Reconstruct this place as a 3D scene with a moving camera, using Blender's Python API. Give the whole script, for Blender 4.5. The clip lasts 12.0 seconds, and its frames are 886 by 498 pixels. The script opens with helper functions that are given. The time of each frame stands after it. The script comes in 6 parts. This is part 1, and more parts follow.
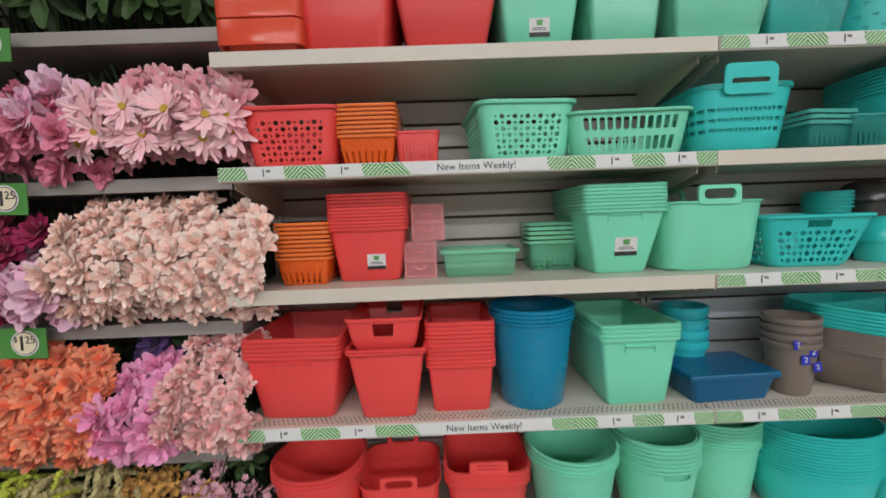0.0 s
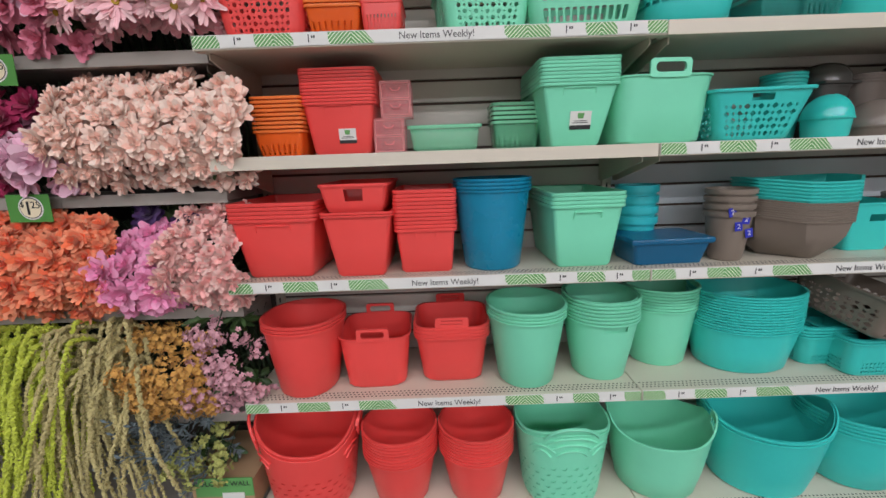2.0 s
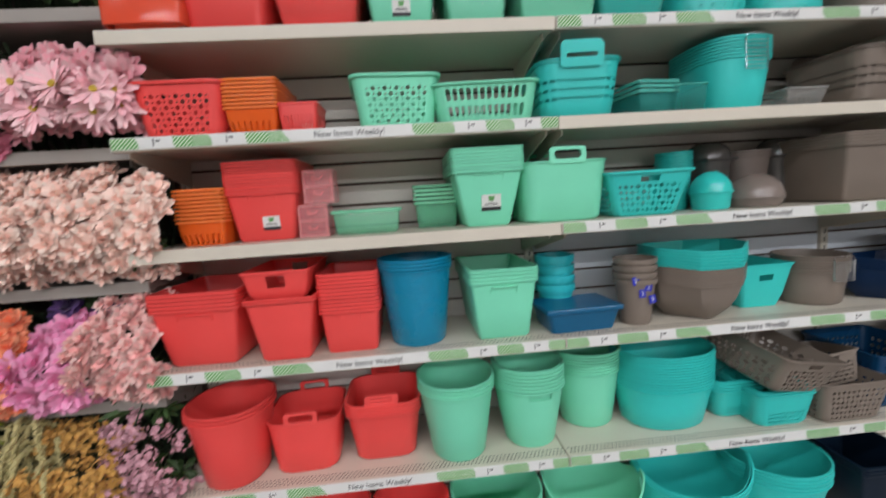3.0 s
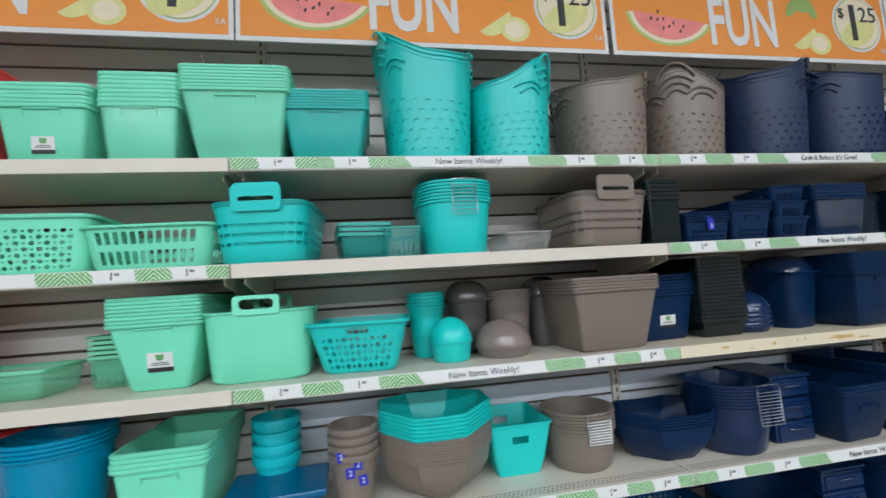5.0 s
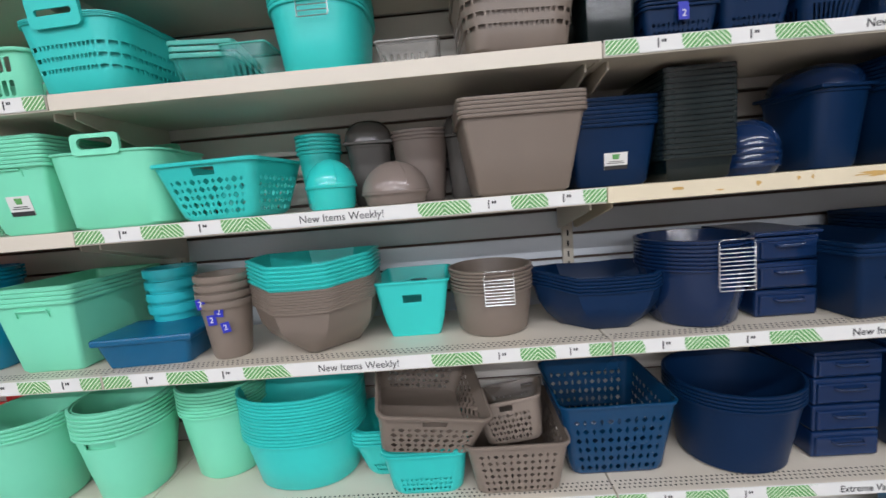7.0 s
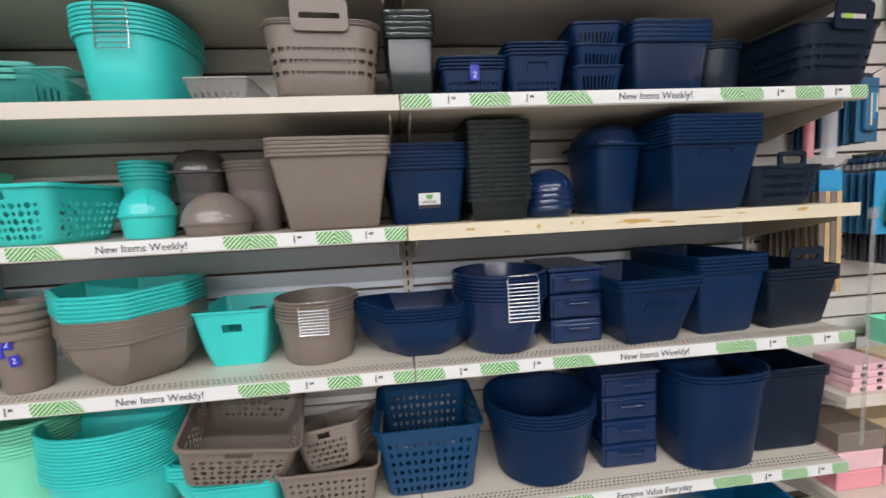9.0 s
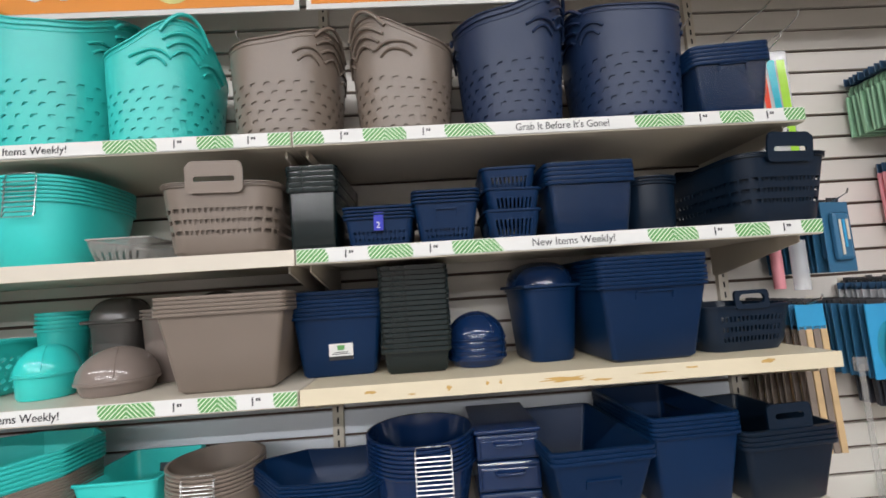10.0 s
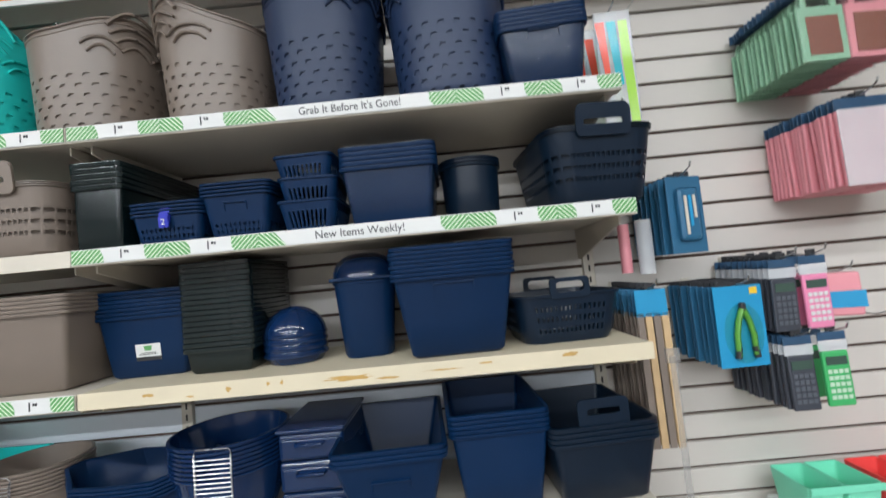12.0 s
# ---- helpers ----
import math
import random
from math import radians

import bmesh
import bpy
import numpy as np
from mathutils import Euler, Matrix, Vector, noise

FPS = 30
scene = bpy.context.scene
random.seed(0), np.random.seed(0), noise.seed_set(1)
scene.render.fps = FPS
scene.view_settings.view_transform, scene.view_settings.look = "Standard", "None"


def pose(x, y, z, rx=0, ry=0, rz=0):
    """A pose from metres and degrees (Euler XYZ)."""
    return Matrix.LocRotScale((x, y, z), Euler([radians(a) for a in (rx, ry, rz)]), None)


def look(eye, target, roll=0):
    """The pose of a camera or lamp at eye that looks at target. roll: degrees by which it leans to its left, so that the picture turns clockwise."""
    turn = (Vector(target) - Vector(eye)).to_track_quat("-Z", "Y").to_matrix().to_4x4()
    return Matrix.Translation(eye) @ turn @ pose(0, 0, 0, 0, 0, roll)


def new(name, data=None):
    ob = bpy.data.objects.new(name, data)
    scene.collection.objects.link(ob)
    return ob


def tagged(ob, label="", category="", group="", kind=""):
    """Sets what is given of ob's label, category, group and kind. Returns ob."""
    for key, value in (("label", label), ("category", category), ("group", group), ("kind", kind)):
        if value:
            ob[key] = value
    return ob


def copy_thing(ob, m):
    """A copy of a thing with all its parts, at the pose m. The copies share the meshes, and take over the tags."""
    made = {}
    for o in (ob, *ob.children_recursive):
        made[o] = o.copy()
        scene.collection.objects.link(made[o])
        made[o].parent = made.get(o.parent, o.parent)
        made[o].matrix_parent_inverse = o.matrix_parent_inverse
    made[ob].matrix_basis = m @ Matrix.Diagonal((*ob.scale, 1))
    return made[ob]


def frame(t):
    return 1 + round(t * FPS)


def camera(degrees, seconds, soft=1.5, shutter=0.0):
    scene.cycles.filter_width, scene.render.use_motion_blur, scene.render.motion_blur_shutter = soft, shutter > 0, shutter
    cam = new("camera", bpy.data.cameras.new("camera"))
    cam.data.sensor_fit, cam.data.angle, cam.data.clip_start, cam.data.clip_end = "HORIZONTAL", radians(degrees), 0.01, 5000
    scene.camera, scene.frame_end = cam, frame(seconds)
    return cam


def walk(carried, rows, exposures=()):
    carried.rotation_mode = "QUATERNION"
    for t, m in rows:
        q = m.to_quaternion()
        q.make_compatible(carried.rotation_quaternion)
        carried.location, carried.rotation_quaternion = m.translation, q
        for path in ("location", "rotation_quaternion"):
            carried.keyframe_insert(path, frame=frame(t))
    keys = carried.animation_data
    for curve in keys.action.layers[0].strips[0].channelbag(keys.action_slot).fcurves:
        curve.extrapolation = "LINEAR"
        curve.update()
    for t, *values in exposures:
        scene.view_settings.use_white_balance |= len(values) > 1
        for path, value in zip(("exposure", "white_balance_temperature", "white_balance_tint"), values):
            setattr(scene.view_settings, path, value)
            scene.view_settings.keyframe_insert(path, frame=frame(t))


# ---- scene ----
cam = camera(93.1, 12.0, 1.5, 0.4)
PATH = [
    (0, (-0.027, -0.032, 1.433), (-0.007, 1.963, 1.283), -2.1),
    (0.5, (0.034, -0.102, 1.38), (0.014, 1.882, 1.132), -2.2),
    (1, (0.052, -0.124, 1.315), (0.02, 1.846, 0.97), -2.0),
    (1.5, (0.06, -0.141, 1.271), (0.033, 1.816, 0.857), -1.9),
    (2, (0.069, -0.162, 1.245), (0.069, 1.793, 0.824), -2.0),
    (2.5, (0.109, -0.178, 1.258), (0.156, 1.783, 0.869), -2.3),
    (3, (0.216, -0.201, 1.356), (0.368, 1.78, 1.123), -3.7),
    (3.5, (0.359, -0.128, 1.443), (0.66, 1.848, 1.381), -3.9),
    (3.7, (0.444, -0.082, 1.434), (0.768, 1.892, 1.467), -4.6),
    (5.3, (1.118, -0.116, 1.481), (1.455, 1.845, 1.68), -3.2),
    (5.5, (1.187, -0.081, 1.469), (1.477, 1.887, 1.674), -3.3),
    (6, (1.324, 0.026, 1.427), (1.52, 2.013, 1.544), -4.8),
    (6.5, (1.425, 0.101, 1.374), (1.515, 2.094, 1.231), -5.0),
    (7, (1.551, 0.061, 1.282), (1.471, 2.042, 1.022), -4.8),
    (9, (1.861, -0.003, 1.31), (2.07, 1.976, 1.107), -2.8),
    (9.5, (2.038, 0.023, 1.402), (2.184, 2.018, 1.435), -3.1),
    (10, (2.176, 0.061, 1.456), (2.255, 2.049, 1.661), -3.7),
    (10.5, (2.37, 0.017, 1.492), (2.348, 2.005, 1.712), -3.3),
    (11, (2.515, -0.019, 1.508), (2.507, 1.968, 1.732), -3.1),
    (11.5, (2.619, 0.047, 1.499), (2.674, 2.035, 1.713), -3.0),
    (12, (2.694, 0.111, 1.446), (2.672, 2.107, 1.567), -5.4),
]
walk(cam, [(t, look(eye, target, roll)) for t, eye, target, roll in PATH],
     [(0, -0.29, 6550, 13), (2.5, -0.18, 6550, 16), (3.5, -0.12, 6350, 12), (5.5, 0.10, 5950, 10), (7, 0.16, 6350, 16), (9, 0.27, 6550, 16), (10.5, 0.34, 6600, 13), (12, 0.34, 6200, 10)])

# ---- world and light ----
world = bpy.data.worlds.new("world")
scene.world = world
world.use_nodes = True
world.node_tree.nodes["Background"].inputs[0].default_value = (0.9, 0.95, 1.0, 1)
world.node_tree.nodes["Background"].inputs[1].default_value = 0.15


def area_lamp(name, x, y, z, sx, sy, watts, color):
    data = bpy.data.lights.new(name, "AREA")
    data.shape, data.size, data.size_y, data.energy, data.color = "RECTANGLE", sx, sy, watts, color
    ob = new(name, data)
    ob.matrix_world = pose(x, y, z)
    return ob


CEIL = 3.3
# Unseen lamp rows; the two far ones are added for lower-angled light.
UNSEEN_LAMP_ROWS = ((-1.25, 105), (-3.7, 230), (-6.15, 290))
for y_lamp, watts in UNSEEN_LAMP_ROWS:
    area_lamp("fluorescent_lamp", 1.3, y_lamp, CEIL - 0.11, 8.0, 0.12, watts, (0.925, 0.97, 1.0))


# ---- materials ----
def mat(name, color, rough=0.4, var=0.06, scale=9.0, bump=0.02, bump_scale=220.0, metal=0.0, transmission=0.0,
        per_object=0.0, color2=None, alpha=1.0, coat=0.0, sheen=0.0, island=0.0, emit=0.0, scatter=0.0, spec=0.5):
    m = bpy.data.materials.new(name)
    m.use_nodes = True
    nt = m.node_tree
    b = nt.nodes["Principled BSDF"]
    tex = nt.nodes.new("ShaderNodeTexCoord")
    n1 = nt.nodes.new("ShaderNodeTexNoise")
    n1.inputs["Scale"].default_value, n1.inputs["Detail"].default_value = scale, 5
    nt.links.new(tex.outputs["Object"], n1.inputs["Vector"])
    hsv = nt.nodes.new("ShaderNodeHueSaturation")
    hsv.inputs["Color"].default_value = (*color, 1)
    mr = nt.nodes.new("ShaderNodeMapRange")
    mr.inputs["To Min"].default_value, mr.inputs["To Max"].default_value = 1 - var, 1 + var
    nt.links.new(n1.outputs[0], mr.inputs["Value"])
    value = mr.outputs[0]
    if per_object or island:
        src = nt.nodes.new("ShaderNodeObjectInfo" if per_object else "ShaderNodeNewGeometry")
        mo = nt.nodes.new("ShaderNodeMapRange")
        k = per_object or island
        mo.inputs["To Min"].default_value, mo.inputs["To Max"].default_value = 1 - k, 1 + k
        nt.links.new(src.outputs["Random" if per_object else "Random Per Island"], mo.inputs["Value"])
        mul = nt.nodes.new("ShaderNodeMath")
        mul.operation = "MULTIPLY"
        nt.links.new(value, mul.inputs[0])
        nt.links.new(mo.outputs[0], mul.inputs[1])
        value = mul.outputs[0]
    nt.links.new(value, hsv.inputs["Value"])
    if color2:
        geo = nt.nodes.new("ShaderNodeNewGeometry")
        mix = nt.nodes.new("ShaderNodeMix")
        mix.data_type = "RGBA"
        mix.inputs[6].default_value, mix.inputs[7].default_value = (*color, 1), (*color2, 1)
        nt.links.new(geo.outputs["Random Per Island"], mix.inputs[0])
        nt.links.new(mix.outputs[2], hsv.inputs["Color"])
    nt.links.new(hsv.outputs[0], b.inputs["Base Color"])
    n2 = nt.nodes.new("ShaderNodeTexNoise")
    n2.inputs["Scale"].default_value, n2.inputs["Detail"].default_value = bump_scale, 3
    nt.links.new(tex.outputs["Object"], n2.inputs["Vector"])
    if bump:
        bp = nt.nodes.new("ShaderNodeBump")
        bp.inputs["Strength"].default_value, bp.inputs["Distance"].default_value = bump * 5, 0.002
        nt.links.new(n2.outputs[0], bp.inputs["Height"])
        nt.links.new(bp.outputs[0], b.inputs["Normal"])
    rr = nt.nodes.new("ShaderNodeMapRange")
    rr.inputs["To Min"].default_value, rr.inputs["To Max"].default_value = max(rough - 0.08, 0.02), rough + 0.08
    nt.links.new(n1.outputs[0], rr.inputs["Value"])
    nt.links.new(rr.outputs[0], b.inputs["Roughness"])
    b.inputs["Metallic"].default_value = metal
    b.inputs["Specular IOR Level"].default_value = spec
    b.inputs["Transmission Weight"].default_value = transmission
    b.inputs["Alpha"].default_value = alpha
    b.inputs["Coat Weight"].default_value = coat
    b.inputs["Sheen Weight"].default_value = sheen
    if scatter:
        b.inputs["Subsurface Weight"].default_value = scatter
        b.inputs["Subsurface Radius"].default_value = (0.01, 0.01, 0.01)
        b.inputs["Subsurface Scale"].default_value = 0.3
    if emit:
        b.inputs["Emission Color"].default_value = (*color, 1)
        b.inputs["Emission Strength"].default_value = emit
    return m


CORAL = mat("coral_plastic", (0.82, 0.072, 0.066), 0.33, per_object=0.05)
MINT = mat("mint_plastic", (0.19, 0.70, 0.47), 0.40, per_object=0.05)
TEAL = mat("teal_plastic", (0.025, 0.56, 0.52), 0.36, per_object=0.05)
AQUA = mat("aqua_plastic", (0.02, 0.45, 0.50), 0.34, per_object=0.05)
GREY = mat("taupe_plastic", (0.205, 0.165, 0.136), 0.36, per_object=0.05)
NAVY = mat("navy_plastic", (0.0025, 0.019, 0.062), 0.36, per_object=0.08, spec=0.22)
DARKNAVY = mat("dark_navy_plastic", (0.004, 0.012, 0.026), 0.32, per_object=0.08, spec=0.3)
GLOSSNAVY = mat("glossy_navy_plastic", (0.005, 0.021, 0.072), 0.12, per_object=0.05, bump=0.0)
GLOSSGREY = mat("glossy_taupe_plastic", (0.21, 0.17, 0.15), 0.14, bump=0.0)
GLOSSTEAL = mat("glossy_teal_plastic", (0.025, 0.55, 0.51), 0.16, bump=0.0)
BLUE = mat("blue_plastic", (0.0, 0.23, 0.40), 0.28, per_object=0.05)
DEEPBLUE = mat("deep_blue_plastic", (0.001, 0.10, 0.22), 0.30)
INKBLUE = mat("ink_blue_plastic", (0.002, 0.045, 0.12), 0.25)
NAVYMATTE = mat("matte_navy_plastic", (0.010, 0.026, 0.074), 0.48, per_object=0.05)
DARKGLASS = mat("dark_green_smoked_plastic", (0.003, 0.009, 0.010), 0.18, bump=0.0)
CLEAR_ORANGE = mat("clear_orange_plastic", (0.95, 0.15, 0.02), 0.15, alpha=0.66, bump=0.0)
CLEAR_RED = mat("clear_coral_plastic", (0.94, 0.11, 0.05), 0.12, alpha=0.72, bump=0.0)
CLEAR_PINK = mat("clear_pink_plastic", (0.92, 0.32, 0.34), 0.10, alpha=0.27, bump=0.0)
CLEAR_GREEN = mat("clear_green_plastic", (0.20, 0.66, 0.40), 0.12, alpha=0.27, bump=0.0)
CLEAR_TEAL = mat("clear_teal_plastic", (0.04, 0.36, 0.32), 0.12, alpha=0.30, bump=0.0)
CLEAR_GREY = mat("clear_grey_plastic", (0.36, 0.35, 0.33), 0.12, alpha=0.34, bump=0.0)
WRAP = mat("clear_wrap", (1, 1, 1), 0.14, transmission=1.0, alpha=0.22, bump=0.30, bump_scale=16)
# Paler, denser copies: the bright edges light makes on clear plastic, as colour.
CLEAR_EDGE = {"clear_orange_plastic": mat("orange_plastic_edge", (0.95, 0.22, 0.05), 0.15, alpha=0.9, bump=0.0),
              "clear_pink_plastic": mat("pink_plastic_edge", (0.95, 0.42, 0.42), 0.10, alpha=0.72, bump=0.0),
              "clear_green_plastic": mat("green_plastic_edge", (0.25, 0.72, 0.46), 0.12, alpha=0.75, bump=0.0),
              "clear_teal_plastic": mat("teal_plastic_edge", (0.10, 0.52, 0.44), 0.12, alpha=0.75, bump=0.0),
              "dark_green_smoked_plastic": mat("smoked_plastic_edge", (0.009, 0.016, 0.017), 0.12, bump=0.0),
              "clear_grey_plastic": mat("grey_plastic_edge", (0.45, 0.44, 0.42), 0.12, alpha=0.7, bump=0.0)}
DEEPTEAL = mat("deep_teal_plastic", (0.02, 0.43, 0.38), 0.30, per_object=0.05)
STEEL = mat("cream_painted_steel", (0.62, 0.565, 0.475), 0.40, var=0.06, scale=3, bump=0.015)
# Cream shelf steel darkened to grey: the flower bay's shade is in the colour.
STEEL_SHADED = mat("grey_painted_steel", (0.34, 0.31, 0.28), 0.40, var=0.07, scale=3, bump=0.015)
# Slatwall behind the flowers, with the bay's shade put into the brown.
SLAT_SHADED = mat("dark_brown_back_panel", (0.075, 0.058, 0.048), 0.5, var=0.10, scale=5, per_object=0.05)
STEEL_OLD = mat("yellowed_painted_steel", (0.66, 0.58, 0.42), 0.45, var=0.10, scale=6, bump=0.02)
RESIDUE = mat("brown_tape_residue", (0.50, 0.31, 0.09), 0.6, var=0.25, scale=60)
DARK = mat("dark_gap", (0.02, 0.019, 0.018), 0.7)
# Slatwall made paler and bluer: low bluish light put into the colour.
SLAT_LIT = mat("pale_blue_white_back_panel", (0.70, 0.74, 0.79), 0.35, var=0.04, scale=4, per_object=0.03)
SLAT = mat("slatwall_laminate", (0.66, 0.62, 0.57), 0.45, var=0.04, scale=4, per_object=0.03)
GROOVE = mat("slatwall_groove", (0.10, 0.065, 0.05), 0.7)
CHROME = mat("chrome_wire", (0.55, 0.55, 0.55), 0.28, metal=1.0, bump=0.0)
WHITE = mat("white_card", (0.70, 0.70, 0.68), 0.5, var=0.03)
PAPER_GREEN = mat("printed_green", (0.11, 0.33, 0.10), 0.5, var=0.08, scale=30)
PAPER_LIME = mat("printed_pale_green", (0.72, 0.82, 0.64), 0.5, var=0.05)
INK = mat("black_ink", (0.025, 0.025, 0.028), 0.5)
SIGN_ORANGE = mat("sign_orange", (0.80, 0.28, 0.035), 0.45, var=0.08, scale=2.5)
SIGN_YELLOW = mat("sign_yellow", (0.85, 0.55, 0.03), 0.45, var=0.06, scale=2.5)
SIGN_BROWN = mat("sign_brown_ink", (0.22, 0.12, 0.05), 0.5, var=0.3, scale=40)
MELON = mat("printed_melon_red", (0.80, 0.24, 0.22), 0.5, var=0.25, scale=18)
RIND = mat("printed_rind_green", (0.42, 0.52, 0.14), 0.5, var=0.15, scale=20)
RIND_PALE = mat("printed_rind_cream", (0.80, 0.70, 0.50), 0.5, var=0.08)
LIME = mat("printed_lime", (0.68, 0.66, 0.26), 0.5, var=0.2, scale=25)
LEAFPRINT = mat("printed_mint_leaf", (0.30, 0.42, 0.12), 0.5, var=0.25, scale=25)
FLOOR = mat("vinyl_floor", (0.20, 0.18, 0.16), 0.3, var=0.08, scale=5, per_object=0.04)
WALLPAINT = mat("grey_wall_paint", (0.33, 0.31, 0.29), 0.7, var=0.04, scale=2)
CEILING = mat("ceiling_tile", (0.75, 0.74, 0.71), 0.8, var=0.06, scale=3, bump=0.06, bump_scale=90)
LAMPGLOW = mat("lamp_diffuser", (1.0, 0.97, 0.92), 0.5, emit=6.0)
CARDBOARD = mat("brown_cardboard", (0.42, 0.27, 0.15), 0.7, var=0.1, scale=12)
STEM = mat("dark_green_stems", (0.03, 0.055, 0.025), 0.6, var=0.3, scale=30)
LEAF = mat("green_cloth_leaves", (0.045, 0.09, 0.025), 0.6, island=0.3)


def petal_mat(name, color, k=0.12, color2=None):
    return mat(name, color, 0.75, var=0.10, scale=40, island=k, color2=color2 or tuple(c * 0.72 for c in color), sheen=0.15, bump=0.03, scatter=0.0)


# ---- small builders ----
def mesh_of(name, verts, faces, smooth=None):
    me = bpy.data.meshes.new(name)
    me.from_pydata([tuple(v) for v in verts], [], [tuple(f) for f in faces])
    me.update()
    if smooth:
        me.shade_smooth()
        me.set_sharp_from_angle(angle=radians(smooth))
    return me


def put(name, me, material, parent=None, label="", m=None):
    """An object on a mesh, with its material, under a parent."""
    if material and not me.materials:
        me.materials.append(material)
    ob = new(name, me)
    if parent is not None:
        ob.parent = parent
    if m is not None:
        ob.matrix_basis = m
    if label:
        ob["label"] = label
    return ob


def part(name, bm, material, parent, label="", m=None, smooth=None):
    me = bpy.data.meshes.new(name)
    bm.to_mesh(me)
    bm.free()
    if smooth:
        me.shade_smooth()
        me.set_sharp_from_angle(angle=radians(smooth))
    return put(name, me, material, parent, label, m)


def empty(name, m, label="", category="", group="", kind=""):
    ob = new(name)
    ob.empty_display_size = 0.05
    ob.matrix_basis = m
    return tagged(ob, label, category, group, kind)


def box_bm(x0, x1, y0, y1, z0, z1, bevel=0.0, bm=None):
    own = bm or bmesh.new()
    made = bmesh.ops.create_cube(own, size=1.0)
    for v in made["verts"]:
        v.co = Vector(((x0 + x1) / 2 + v.co.x * (x1 - x0), (y0 + y1) / 2 + v.co.y * (y1 - y0), (z0 + z1) / 2 + v.co.z * (z1 - z0)))
    if bevel:
        edges = list({e for v in made["verts"] for e in v.link_edges})
        bmesh.ops.bevel(own, geom=edges, offset=bevel, segments=2, affect="EDGES", profile=0.5)
    return own


def sweep(points, rad, sides=6, closed=False, flat=1.0):
    """Verts and faces of a bar along a line of points; flat: height over width of its section."""
    pts = [Vector(p) for p in points]
    n = len(pts)
    verts, faces = [], []
    for i, p in enumerate(pts):
        a = pts[(i - 1) % n] if closed or i > 0 else p
        b = pts[(i + 1) % n] if closed or i < n - 1 else p
        t = (b - a).normalized()
        up = Vector((0, 1, 0)) if abs(t.y) < 0.9 else Vector((1, 0, 0))
        s = t.cross(up).normalized()
        u = s.cross(t)
        for k in range(sides):
            c = 2 * math.pi * (k + 0.5) / sides
            verts.append(p + s * (math.cos(c) * rad) + u * (math.sin(c) * rad * flat))
    for i in range(n if closed else n - 1):
        j = (i + 1) % n
        for k in range(sides):
            l = (k + 1) % sides
            faces.append((i * sides + k, i * sides + l, j * sides + l, j * sides + k))
    if not closed:
        faces.append(tuple(range(sides))[::-1])
        faces.append(tuple((n - 1) * sides + k for k in range(sides)))
    return verts, faces


def box_edges(name, x0, x1, y0, y1, z0, z1, rad=0.0016):
    """Thin bars along the twelve edges of a box."""
    chunks = []
    for a in (x0, x1):
        for b in (y0, y1):
            chunks.append(sweep([(a, b, z0), (a, b, z1)], rad, 4))
        for b in (z0, z1):
            chunks.append(sweep([(a, y0, b), (a, y1, b)], rad, 4))
    for a in (y0, y1):
        for b in (z0, z1):
            chunks.append(sweep([(x0, a, b), (x1, a, b)], rad, 4))
    return mesh_of(name, *merged(chunks))


def merged(chunks):
    verts, faces = [], []
    for v, f in chunks:
        o = len(verts)
        verts += list(v)
        faces += [tuple(i + o for i in q) for q in f]
    return verts, faces


FONT_CACHE = {}


def text_mesh(body, size, thick=0.0004, bold=0.0):
    key = (body, round(size, 4), bold)
    if key not in FONT_CACHE:
        cu = bpy.data.curves.new("lettering", "FONT")
        cu.body, cu.size, cu.align_x, cu.align_y, cu.extrude = body, size, "CENTER", "CENTER", thick
        cu.resolution_u, cu.offset = 3, bold
        ob = bpy.data.objects.new("lettering", cu)
        scene.collection.objects.link(ob)
        dg = bpy.context.evaluated_depsgraph_get()
        FONT_CACHE[key] = bpy.data.meshes.new_from_object(ob.evaluated_get(dg))
        bpy.data.objects.remove(ob)
    return FONT_CACHE[key].copy()


def lettering(body, size, x, y, z, material, parent, name="lettering", stretch=1.0, bold=0.0):
    """Words upright on a front that faces -y."""
    me = text_mesh(body, size, bold=bold)
    me.materials.clear()
    return put(name, me, material, parent, m=pose(x, y, z, 90, 0, 0) @ Matrix.Diagonal((stretch, 1, 1, 1)))


